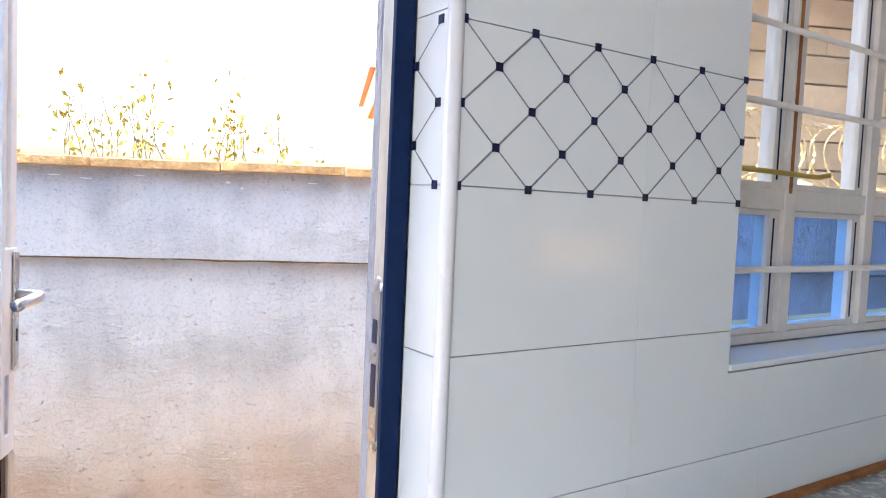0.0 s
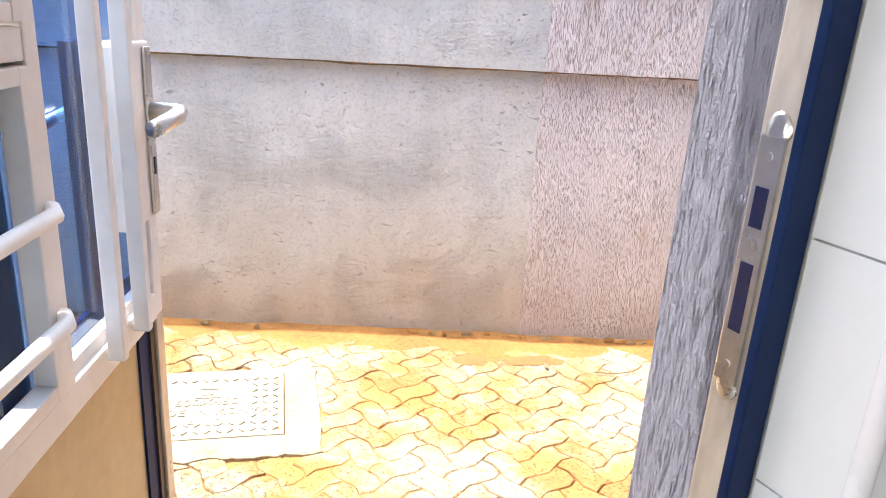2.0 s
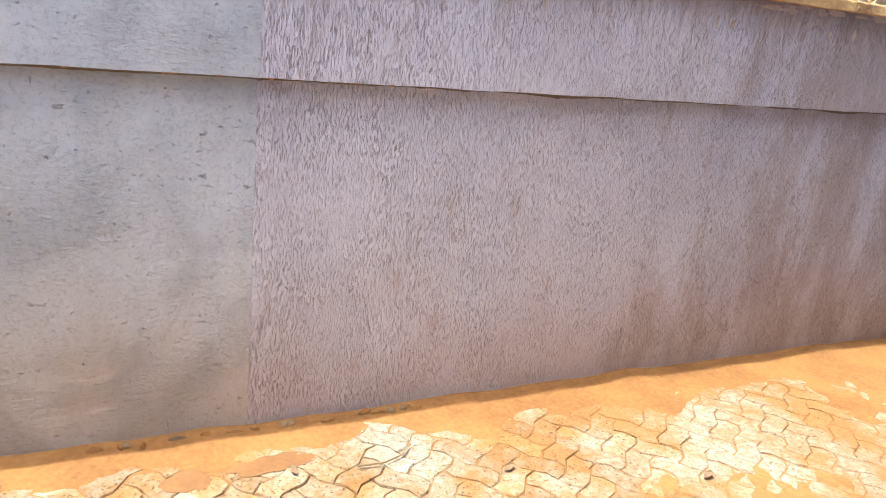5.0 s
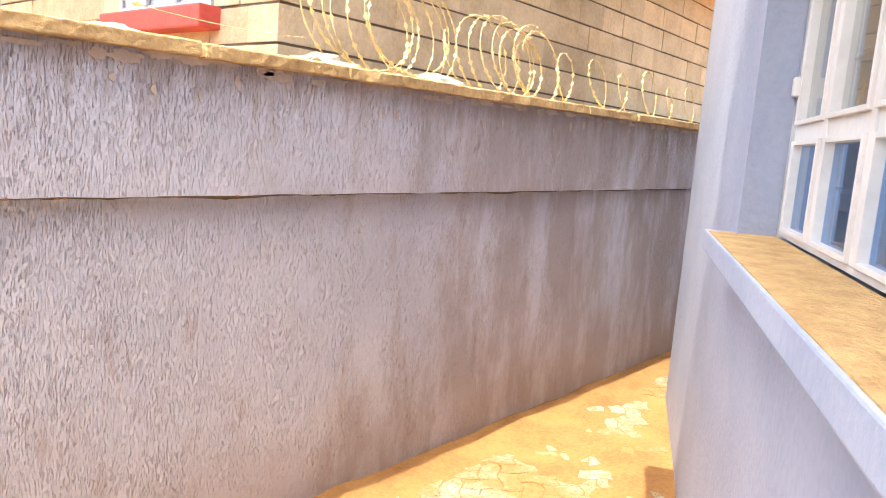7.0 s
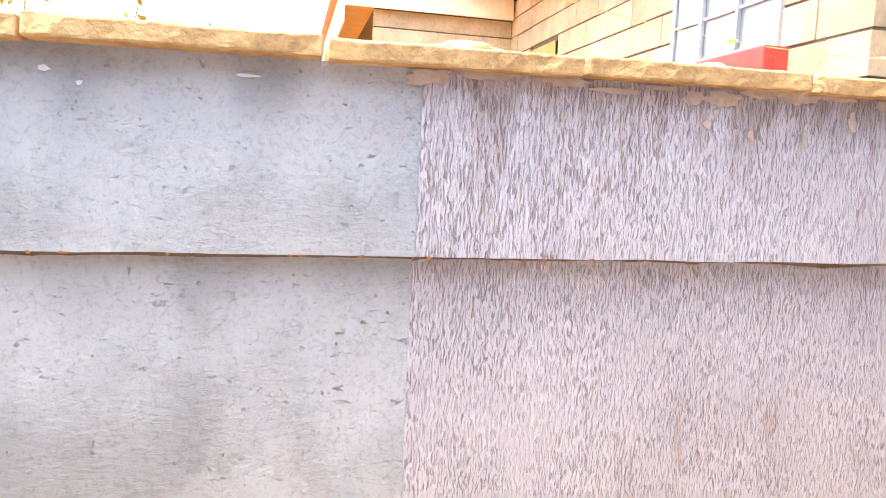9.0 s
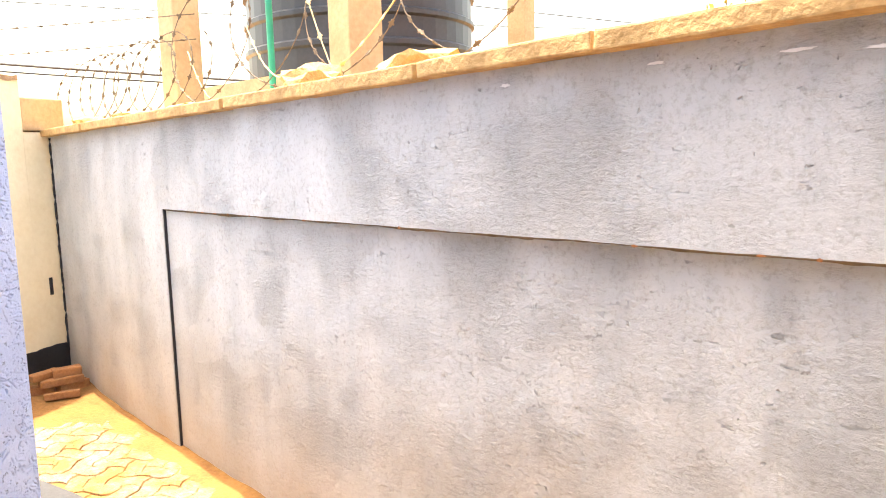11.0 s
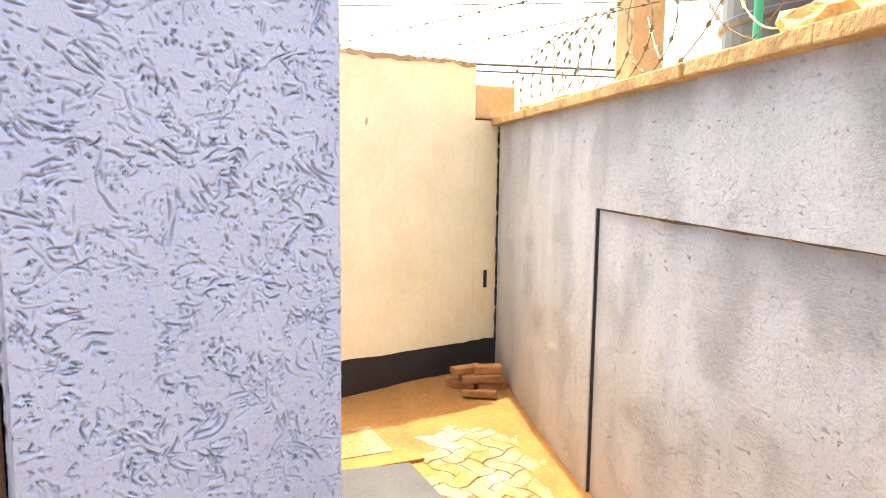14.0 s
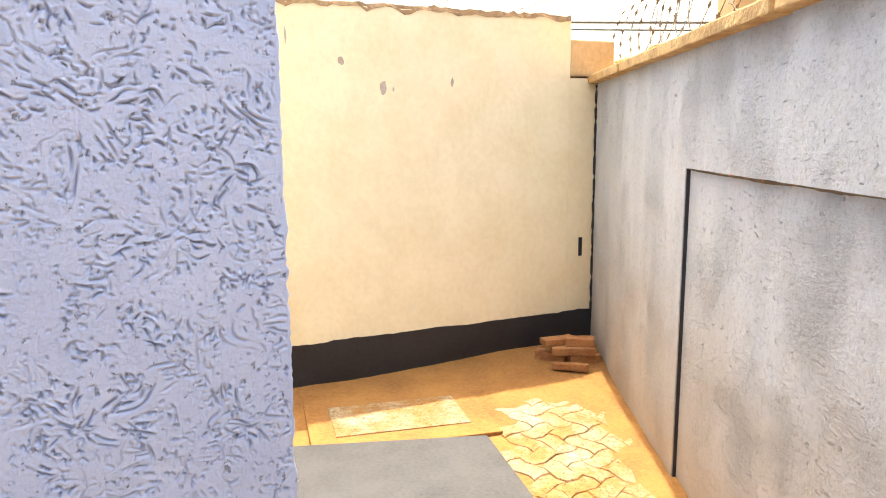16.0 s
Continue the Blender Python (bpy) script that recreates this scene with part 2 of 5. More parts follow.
STONE = plain("ochre_quarry_stone", (0.44, 0.33, 0.19), (0.62, 0.50, 0.33), 5, 0.9, 0.6, 0.012, 35, vary=0.25)
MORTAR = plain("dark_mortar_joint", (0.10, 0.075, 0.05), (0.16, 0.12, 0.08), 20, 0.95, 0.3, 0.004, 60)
RED = plain("red_oxide_paint", (0.42, 0.045, 0.035), (0.55, 0.08, 0.06), 5, 0.5, 0.2, 0.003, 40)
ROOF = plain("clay_roof_sheet", (0.30, 0.13, 0.06), (0.42, 0.2, 0.1), 4, 0.6, 0.2, 0.004, 30)
SOFFIT = plain("ochre_varnished_board", (0.52, 0.28, 0.07), (0.66, 0.40, 0.13), 4, 0.6, 0.2, 0.003, 40)
TANK = plain("black_polyethylene", (0.022, 0.024, 0.028), (0.04, 0.043, 0.05), 3, 0.38, 0.05, 0.002, 40)
PVC = plain("green_plastic_pipe", (0.01, 0.24, 0.13), (0.02, 0.33, 0.19), 5, 0.4, 0.05, 0.001, 60)
WIRE = plain("galvanised_razor_wire", (0.46, 0.33, 0.14), (0.64, 0.48, 0.22), 20, 0.5, 0, 0, 60, 0.0)
DARKWIRE = plain("black_cable", (0.02, 0.02, 0.022), (0.035, 0.035, 0.035), 20, 0.6, 0, 0, 60)
PILLAR = plain("ochre_stained_concrete_post", (0.40, 0.27, 0.13), (0.56, 0.41, 0.23), 4, 0.85, 0.4, 0.006, 40)
BRICK = plain("dusty_fired_brick", (0.20, 0.075, 0.028), (0.36, 0.17, 0.065), 9, 0.9, 0.6, 0.006, 60, vary=0.3)
THATCH = plain("dry_mud_and_straw", (0.38, 0.22, 0.08), (0.58, 0.38, 0.16), 12, 0.95, 0.8, 0.012, 70)
LEAF = plain("yellow_green_leaf", (0.22, 0.20, 0.02), (0.42, 0.36, 0.05), 14, 0.6, 0.1, 0.002, 60)
TWIG = plain("dry_twig", (0.12, 0.08, 0.045), (0.22, 0.15, 0.08), 14, 0.9, 0.3, 0.003, 80)
PAVER = paver_coat()
WORKTOP = plain("grey_terrazzo_worktop", (0.25, 0.27, 0.29), (0.4, 0.42, 0.44), 60, 0.25, 0.02, 0.001, 200)
FLOOR_TILE = plain("beige_floor_tile", (0.52, 0.45, 0.36), (0.6, 0.53, 0.44), 3, 0.25, 0.05, 0.001, 50)
GREY_STEEL = plain("grey_painted_steel", (0.40, 0.43, 0.46), (0.5, 0.53, 0.55), 6, 0.5, 0.1, 0.002, 40)
STAIN = plain("damp_red_earth", (0.15, 0.07, 0.022), (0.21, 0.105, 0.035), 9, 0.9, 0.5, 0.005, 50)
LINE = plain("grey_printed_line", (0.16, 0.16, 0.18), (0.27, 0.27, 0.29), 20, 0.6, 0, 0, 150)
SMEAR = plain("rough_mortar", (0.40, 0.31, 0.23), (0.54, 0.45, 0.37), 12, 0.9, 0.5, 0.006, 60)
BROKEN = plain("broken_brown_mortar", (0.20, 0.12, 0.06), (0.38, 0.25, 0.14), 25, 0.95, 0.8, 0.01, 70)
RUST = plain("rust", (0.22, 0.07, 0.02), (0.36, 0.15, 0.05), 20, 0.8, 0.4, 0.003, 90)

# ---- building helpers ----
FILL_POWER = 7.5
TURN = 25.0
HM = Matrix.Rotation(radians(TURN), 4, "Z")


def hp(u, n, z=0.0):
    return HM @ Vector((u, n, z))


def box(bm, x0, x1, y0, y1, z0, z1, m=None, bevel=0.0):
    vs = [bm.verts.new((x, y, z)) for z in (z0, z1) for x, y in ((x0, y0), (x1, y0), (x1, y1), (x0, y1))]
    fs = [bm.faces.new([vs[i] for i in f]) for f in ((3, 2, 1, 0), (4, 5, 6, 7), (0, 1, 5, 4), (1, 2, 6, 5), (2, 3, 7, 6), (3, 0, 4, 7))]
    if bevel:
        es = list({e for f in fs for e in f.edges})
        r = bmesh.ops.bevel(bm, geom=es, offset=bevel, segments=2, profile=0.6, affect="EDGES")
        vs = list({v for f in r["faces"] for v in f.verts} | {v for v in vs if v.is_valid})
    if m is not None:
        bmesh.ops.transform(bm, matrix=m, verts=vs)
    return bm


def boxes(*args, m=None, bevel=0.0):
    bm = bmesh.new()
    for a in args:
        box(bm, *a, m=m, bevel=bevel)
    return bm


def rod(bm, a, b, r, seg=8, r2=None):
    a, b = Vector(a), Vector(b)
    d = b - a
    mat4 = Matrix.Translation((a + b) / 2) @ d.to_track_quat("Z", "Y").to_matrix().to_4x4()
    bmesh.ops.create_cone(bm, cap_ends=True, segments=seg, radius1=r, radius2=r if r2 is None else r2, depth=d.length, matrix=mat4)
    return bm


def tube(bm, pts, r, seg=6):
    """A round bar bent through the points."""
    pts = [Vector(p) for p in pts]
    rings = []
    for i, p in enumerate(pts):
        d = (pts[min(i + 1, len(pts) - 1)] - pts[max(i - 1, 0)]).normalized()
        q = d.to_track_quat("Z", "Y").to_matrix()
        rings.append([bm.verts.new(p + q @ Vector((math.cos(k * 2 * math.pi / seg) * r, math.sin(k * 2 * math.pi / seg) * r, 0))) for k in range(seg)])
    for a, b in zip(rings, rings[1:]):
        for k in range(seg):
            bm.faces.new((a[k], a[(k + 1) % seg], b[(k + 1) % seg], b[k]))
    bm.faces.new(rings[0][::-1])
    bm.faces.new(rings[-1])
    return bm


def prism(bm, pts, z0, z1):
    lo = [bm.verts.new((x, y, z0)) for x, y in pts]
    hi = [bm.verts.new((x, y, z1)) for x, y in pts]
    bm.faces.new(lo[::-1])
    bm.faces.new(hi)
    k = len(pts)
    for i in range(k):
        bm.faces.new((lo[i], lo[(i + 1) % k], hi[(i + 1) % k], hi[i]))
    return bm


def mesh_of(name, bm, material, smooth=False):
    me = bpy.data.meshes.new(name)
    bm.normal_update()
    bm.to_mesh(me)
    bm.free()
    me.materials.append(material)
    if smooth:
        for p in me.polygons:
            p.use_smooth = True
    return me


def thing(name, label, category, group="", kind="", at=None):
    e = new(name)
    if at is not None:
        e.matrix_world = at
    return tagged(e, label, category, group, kind)


def solid(name, bm, material, label, category, group="", kind="", smooth=False):
    return tagged(new(name, mesh_of(name, bm, material, smooth)), label, category, group, kind)


def part(name, bm, material, parent, label="", smooth=False):
    ob = new(name, mesh_of(name, bm, material, smooth))
    ob.parent = parent
    if label:
        ob["label"] = label
    return ob


def sharer(name, me, parent, m):
    ob = new(name, me)
    ob.parent = parent
    ob.matrix_basis = m
    return ob
# ---- the yard: ground and boundary wall ----
bm = bmesh.new()
box(bm, -60, 60, -60, 60, -0.3, -0.03)
solid("ground", bm, EARTH, "red earth ground under and beyond the paved yard", "ground", kind="structure")

WALL_LEFT, WALL_RIGHT = -6.6, 12.0
JOINT_X, PANEL_X, LEDGE_Z, TOP_Z = 0.30, -4.48, 1.324, 1.774


def ledge_z(x):
    """The ledge drops a little towards the cream wall."""
    return LEDGE_Z + 0.0085 * (min(x, 6.0) - JOINT_X)


def top_z(x):
    return TOP_Z + 0.0095 * (min(x, 6.0) - JOINT_X)


def panel_y(x):
    """The lower panel sinks in a little more away from its upright edge."""
    return 3.970 + 0.025 * min(1.0, max(0.0, (x - PANEL_X) / 2.2))


def strip(x0, x1, y0, y1, low, high, step=0.08, wob=0.004, seed=0.0):
    """A length of wall whose lower front edge is slightly wavy."""
    bm = bmesh.new()
    n = max(2, int((x1 - x0) / step))
    rows = []
    for i in range(n + 1):
        x = x0 + (x1 - x0) * i / n
        a, b = low(x), high(x)
        f = y0 if isinstance(y0, float) else y0(x)
        w = noise.noise((x * 5, seed, 0)) * wob + noise.noise((x * 23, seed, 3)) * wob * 0.5
        rows.append([bm.verts.new(p) for p in ((x, f + w, a + w), (x, y1, a), (x, y1, b), (x, f, b))])
    for r, q in zip(rows, rows[1:]):
        for k in range(4):
            bm.faces.new((r[k], r[(k + 1) % 4], q[(k + 1) % 4], q[k]))
    bm.faces.new(rows[0][::-1])
    bm.faces.new(rows[-1])
    bmesh.ops.recalc_face_normals(bm, faces=bm.faces)
    return bm


wall = thing("wall_boundary", "grey plastered boundary wall with an overhanging upper band and roughcast stretch", "wall", kind="structure")
part("lower_panel", strip(PANEL_X + 0.0043, JOINT_X, panel_y, 4.2, lambda x: -0.1, lambda x: ledge_z(x) - 0.004), PLASTER, wall)
part("upper_band", strip(PANEL_X, JOINT_X, 3.952, 4.2, ledge_z, top_z, 0.05, 0.003, 3.0), PLASTER, wall)
# black strip standing in for the shaded step at the panel's upright edge
part("joint_shade", boxes((PANEL_X, PANEL_X + 0.0045, 3.9560, 4.0, -0.05, ledge_z(PANEL_X) - 0.002)), BAND, wall, "black strip painting the shade in the upright joint")
part("end_pier", strip(WALL_LEFT, PANEL_X, 3.952, 4.2, lambda x: -0.1, top_z), PLASTER, wall)
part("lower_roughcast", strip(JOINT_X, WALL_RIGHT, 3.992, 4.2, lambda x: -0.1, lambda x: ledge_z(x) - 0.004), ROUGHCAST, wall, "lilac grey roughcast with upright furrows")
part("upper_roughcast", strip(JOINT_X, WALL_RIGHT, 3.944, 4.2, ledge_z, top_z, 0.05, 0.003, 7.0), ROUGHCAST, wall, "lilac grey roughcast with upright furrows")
rnd = random.Random(4)
for k in range(-11, 20):
    # stones of about 0.62 m, butted with open joints
    x0, x1 = 0.067 + 0.618 * k + rnd.uniform(-0.008, 0.008) + 0.012 * max(0, k - 1), 0.067 + 0.618 * (k + 1) + 0.012 * max(0, k)
    x0 = max(x0, WALL_LEFT)
    b = boxes((x0 + 0.004, x1 - 0.003, 3.893, 4.26, -0.003, 0.044), bevel=0.006)
    bmesh.ops.subdivide_edges(b, edges=[e for e in b.edges if e.calc_length() > 0.3], cuts=14)
    for v in b.verts:
        q = 0.0035 * noise.noise((v.co.x * 9, v.co.y * 7, v.co.z * 30)) + 0.0025 * noise.noise((v.co.x * 34, v.co.y * 9, v.co.z * 60))
        v.co.y += q
        v.co.z += top_z(v.co.x) + 0.8 * q
    bmesh.ops.translate(b, verts=b.verts, vec=(0, rnd.uniform(-0.006, 0.006), rnd.uniform(-0.002, 0.004)))
    part("coping_stone", b, COPING, wall)

# ---- the house ----
FLOOR_Z, HEAD_Z, CEIL_Z, ROOF_Z = 0.16, 2.28, 2.75, 3.0
N0, N1 = 0.97, 1.256          # inner and outer face of the door wall
DU0, DU1 = -0.215, 0.632      # opening of the kitchen door
WU0, WU1, WZ0, WZ1 = 1.31, 3.33, 1.35, 2.45
U_LEFT, U_RIGHT = -1.005, 5.7
outer = N1 - 0.02
hw = thing("wall_kitchen_front", "lilac roughcast kitchen wall with a door and a wide window", "wall", kind="structure")
part("core", boxes((U_LEFT, DU0, N0 + 0.012, outer, -0.1, ROOF_Z), (DU0, DU1, N0 + 0.012, outer, HEAD_Z, ROOF_Z), (DU1, WU0, N0 + 0.012, 1.105, -0.1, ROOF_Z), (DU1 + 0.056, WU0, 1.105, outer, -0.1, ROOF_Z),
                   (WU0, WU1, N0 + 0.012, outer, -0.1, WZ0 - 0.045), (WU0, WU1, N0 + 0.012, outer, WZ1, ROOF_Z), (WU1, U_RIGHT, N0 + 0.012, outer, -0.1, ROOF_Z), m=HM), WALL_IN, hw)
part("outer_coat", boxes((U_LEFT, DU0, outer, N1, -0.1, ROOF_Z), (DU0, DU1, outer, N1, HEAD_Z, ROOF_Z), (DU1 + 0.056, WU0, outer, N1, -0.1, ROOF_Z),
                         (WU0, WU1, outer, N1, -0.1, WZ0 - 0.045), (WU0, WU1, outer, N1, WZ1, ROOF_Z), (WU1, U_RIGHT, outer, N1, -0.1, ROOF_Z), m=HM), HOUSE_PAINT, hw)
part("door_reveal", prism(bmesh.new(), [hp(*p).to_2d() for p in ((DU1 - 0.016, 1.109), (DU1 + 0.06, 1.109), (DU1 + 0.06, N1 + 0.004), (DU1 + 0.032, N1 + 0.004))], FLOOR_Z - 0.1, HEAD_Z), REVEAL_SHADED, hw)
part("door_reveal", boxes((DU0 - 0.004, DU0 + 0.026, 1.16, N1 + 0.004, FLOOR_Z - 0.1, HEAD_Z), m=HM), REVEAL_SHADED, hw)
part("door_step", boxes((DU0, DU1, N0, N1 + 0.02, -0.1, FLOOR_Z - 0.02), m=HM), CONCRETE, hw)
solid("floor", boxes((-2.6, U_RIGHT, -2.0, N0 + 0.01, 0.0, FLOOR_Z), m=HM), FLOOR_TILE, "beige tiled kitchen floor", "floor", kind="structure")
solid("ceiling", boxes((-2.6, U_RIGHT, -2.0, N1 - 0.03, CEIL_Z, CEIL_Z + 0.1), m=HM), WALL_IN, "white kitchen ceiling", "ceiling", kind="structure")
BU0, BU1, BZ0, BZ1 = 3.4, 4.53, 1.15, 1.95     # window in the wall behind
# added opening in the unseen left wall, for the fill lamp
LN0, LN1, LZ0, LZ1 = -1.7, 0.5, 0.95, 2.25
solid("wall_kitchen_back", boxes((-2.6, BU0, -2.2, -2.0, 0.0, ROOF_Z), (BU1, U_RIGHT, -2.2, -2.0, 0.0, ROOF_Z), (BU0, BU1, -2.2, -2.0, 0.0, BZ0), (BU0, BU1, -2.2, -2.0, BZ1, ROOF_Z), m=HM), WALL_IN, "plain white kitchen wall", "wall", kind="structure")
solid("wall_kitchen_side", boxes((U_RIGHT - 0.2, U_RIGHT, -2.0, N0, 0.0, ROOF_Z), m=HM), WALL_IN, "plain white kitchen wall", "wall", kind="structure")
solid("wall_kitchen_left", boxes((-2.8, -2.6, -2.2, LN0, 0.0, ROOF_Z), (-2.8, -2.6, LN0, LN1, 0.0, LZ0), (-2.8, -2.6, LN0, LN1, LZ1, ROOF_Z), (-2.8, -2.6, LN1, N0, 0.0, ROOF_Z), m=HM), WALL_IN, "plain white kitchen wall", "wall", kind="structure")
solid("wall_kitchen_front_left", boxes((-2.8, U_LEFT, N0 + 0.01, N1, 0.0, ROOF_Z), m=HM), WALL_IN, "plain white wall", "wall", kind="structure")
solid("roof", boxes((-2.8, U_RIGHT, -2.2, N1, ROOF_Z + 0.004, ROOF_Z + 0.15), m=HM), ROOF, "flat roof of the house", "roof", kind="structure")
solid("roof_edge", boxes((-2.8, -2.79, -2.2, N1, ROOF_Z, ROOF_Z + 0.15), m=HM), ROOF, "flat roof of the house", "roof", kind="structure")

# unseen walls added above the roof to cut skylight in the alley
solid("wall_sky_blocker", boxes((2.2, U_RIGHT, N1 - 0.25, N1 - 0.002, ROOF_Z + 0.154, 9.0), (U_RIGHT - 0.2, U_RIGHT, -2.2, N1 - 0.254, ROOF_Z + 0.154, 9.0), (2.2, U_RIGHT - 0.204, -2.2, N1 - 0.254, 8.8, 9.0), m=HM), HOUSE_PAINT, "plain lilac wall added out of view to block sky over the alley", "wall", kind="structure")
# tall unseen wall, added to darken the alley from the east
solid("wall_east_blocker", boxes((5.8, 6.0, 2.4, 3.94, -0.1, 9.0)), HOUSE_PAINT, "plain lilac wall added out of view to block the eastern sky", "wall", kind="structure")
solid("eaves", boxes((0.75, 2.3, N1 + 0.002, N1 + 0.45, ROOF_Z - 0.1, ROOF_Z + 0.1), (2.3, 3.7, N1 + 0.002, N1 + 0.45, ROOF_Z - 0.1, ROOF_Z + 0.1), m=HM), ROOF, "overhanging edge of the flat house roof", "eaves", kind="structure")

# wing with a second door
PN, JN = 3.668, 3.248
wing = thing("wall_wing", "lilac wall of the wing with curled float marks and a brown door frame", "wall", kind="structure")
WF = -1.098
pier = boxes((WF - 0.2, WF, JN, PN, -0.1, ROOF_Z), bevel=0.008)
bmesh.ops.subdivide_edges(pier, edges=[e for e in pier.edges if abs(e.verts[0].co.z - e.verts[1].co.z) > 1], cuts=480)
for v in pier.verts:
    if v.co.y > PN - 0.02 or v.co.y < JN + 0.02:
        v.co.y += 0.0045 * noise.noise((v.co.z * 23, v.co.x * 9, 1)) + 0.0035 * noise.noise((v.co.z * 70, 5, v.co.x * 20)) + 0.002 * noise.noise((v.co.z * 170, 2, v.co.x * 20))
bmesh.ops.transform(pier, matrix=HM, verts=pier.verts)
part("pier", pier, LILAC, wing)


GW, GZ0, GZ1, GC, GR = PN - JN - 0.012, 0.55, 2.25, 330, 1300


def float_marks():
    """Relief of the coat: bundles of curled strokes left by the float, with small lips, and fine grit."""
    r = np.random.default_rng(12)
    cell = (GZ1 - GZ0) / GR
    cut, lip = np.zeros((GR + 1, GC + 1)), np.zeros((GR + 1, GC + 1))

    def dab(layer, pa, pz, depth, width):
        ci, cj = np.rint(pa / GW * GC).astype(int), np.rint(pz / cell).astype(int)
        for dj in range(-3, 4):
            for di in range(-3, 4):
                i, j = ci + di, cj + dj
                ok = (i >= 0) & (i <= GC) & (j >= 0) & (j <= GR)
                d2 = (i * GW / GC - pa) ** 2 + (j * cell - pz) ** 2
                np.maximum.at(layer, (j[ok], i[ok]), (depth * np.exp(-d2 / (2 * width * width)))[ok])

    for _ in range(2100):
        ca, cz_ = r.uniform(-0.05, GW + 0.05), r.uniform(-0.05, GZ1 - GZ0 + 0.05)
        rad, start = r.uniform(0.005, 0.05), r.uniform(0, 2 * math.pi)
        span, many = r.uniform(0.4, 1.7), r.integers(1, 4)
        gap, squash, tilt = r.uniform(0.008, 0.016), r.uniform(0.45, 1.0), r.uniform(0, math.pi)
        strength = r.uniform(0.25, 1.0)
        for m in range(many):
            rr = rad + m * gap
            a0, a1 = start + r.uniform(-0.35, 0.35), start + span * r.uniform(0.4, 1.0)
            n = max(8, int(abs(a1 - a0) * rr / 0.0008))
            th = np.linspace(a0, a1, n)
            wob = 0.0022 * np.sin(np.linspace(0, r.uniform(3, 11), n) + r.uniform(0, 6))
            x, z = (rr + wob) * np.cos(th), (rr + wob) * np.sin(th) * squash
            pa, pz = ca + x * math.cos(tilt) - z * math.sin(tilt), cz_ + x * math.sin(tilt) + z * math.cos(tilt)
            fade = np.clip(np.minimum(np.arange(n), n - 1 - np.arange(n)) / (0.2 * n + 1), 0.1, 1)
            deep = 0.0085 * strength * fade * np.clip(0.65 + 0.6 * np.sin(np.linspace(0, r.uniform(2, 14), n) + r.uniform(0, 6)), 0.0, 1)
            dab(cut, pa, pz, deep, r.uniform(0.00075, 0.0012))
            dab(lip, pa + 0.0018, pz + 0.0022, deep * 0.2, 0.0013)
    k = 1500
    dab(cut, r.uniform(0, GW, k), r.uniform(0, GZ1 - GZ0, k), r.uniform(0.001, 0.005, k), 0.0013)
    grit = r.normal(0, 1, (GR + 1, GC + 1))
    for _ in range(2):
        grit = (grit + np.roll(grit, 1, 0) + np.roll(grit, 1, 1) + np.roll(grit, -1, 0) + np.roll(grit, -1, 1)) / 3
    return lip - cut + grit * 0.00010


marks = float_marks()
verts, faces = [], []
for j in range(GR + 1):
    z = GZ0 + (GZ1 - GZ0) * j / GR
    for i in range(GC + 1):
        a = JN + 0.006 + GW * i / GC
        rim = min(1.0, min(i, GC - i) / 3.0)
        verts.append(tuple(hp(WF + 0.0085 + float(marks[j, i]) * rim, a, z)))
for j in range(GR):
    for i in range(GC):
        k = j * (GC + 1) + i
        faces.append((k, k + 1, k + GC + 2, k + GC + 1))
me = bpy.data.meshes.new("textured_coat")
me.from_pydata(verts, [], faces)
me.materials.append(LILAC)
me.shade_smooth()
coat = new("textured_coat", me)
coat.parent = wing
coat["label"] = "lilac coat with curled float marks"
part("wall_near", boxes((WF - 0.2, WF, N1, JN - 0.9, -0.1, ROOF_Z), m=HM), LILAC, wing)
part("lintel", boxes((WF - 0.2, WF, JN - 0.9, JN, HEAD_Z, ROOF_Z), m=HM), LILAC, wing)
part("side", boxes((WF - 2.2, WF - 0.2, PN - 0.2, PN - 0.003, -0.1, ROOF_Z), m=HM), LILAC, wing)
solid("wall_wing_back", boxes((WF - 2.4, WF - 2.2, N1, PN - 0.003, -0.1, ROOF_Z), m=HM), CREAM, "cream painted wall inside the wing", "wall", kind="structure")
solid("floor_wing", boxes((WF - 2.2, WF - 0.2, N1, PN - 0.2, -0.1, 0.16), m=HM), FLOOR_TILE, "beige floor inside the wing", "floor", kind="structure")
solid("roof_wing", boxes((WF - 2.4, WF - 0.0, N1, PN, ROOF_Z, ROOF_Z + 0.15), m=HM), ROOF, "flat roof of the wing", "roof", kind="structure")
fr = thing("door_2", "brown painted steel door frame in the lilac wall", "door frame", kind="structure")
part("jamb", boxes((WF - 0.1, WF - 0.012, JN - 0.055, JN - 0.002, 0.1, HEAD_Z), m=HM, bevel=0.003), STEEL_BROWN, fr)
part("jamb", boxes((WF - 0.1, WF - 0.012, JN - 0.898, JN - 0.85, 0.1, HEAD_Z), m=HM, bevel=0.003), STEEL_BROWN, fr)
part("rebate", boxes((WF - 0.15, WF - 0.1, JN - 0.09, JN - 0.01, 0.1, HEAD_Z), m=HM, bevel=0.004), STEEL_NAVY, fr, "dark navy rebate of the frame")
part("head", boxes((WF - 0.1, WF - 0.012, JN - 0.85, JN - 0.055, HEAD_Z - 0.05, HEAD_Z - 0.002), m=HM), STEEL_BROWN, fr)

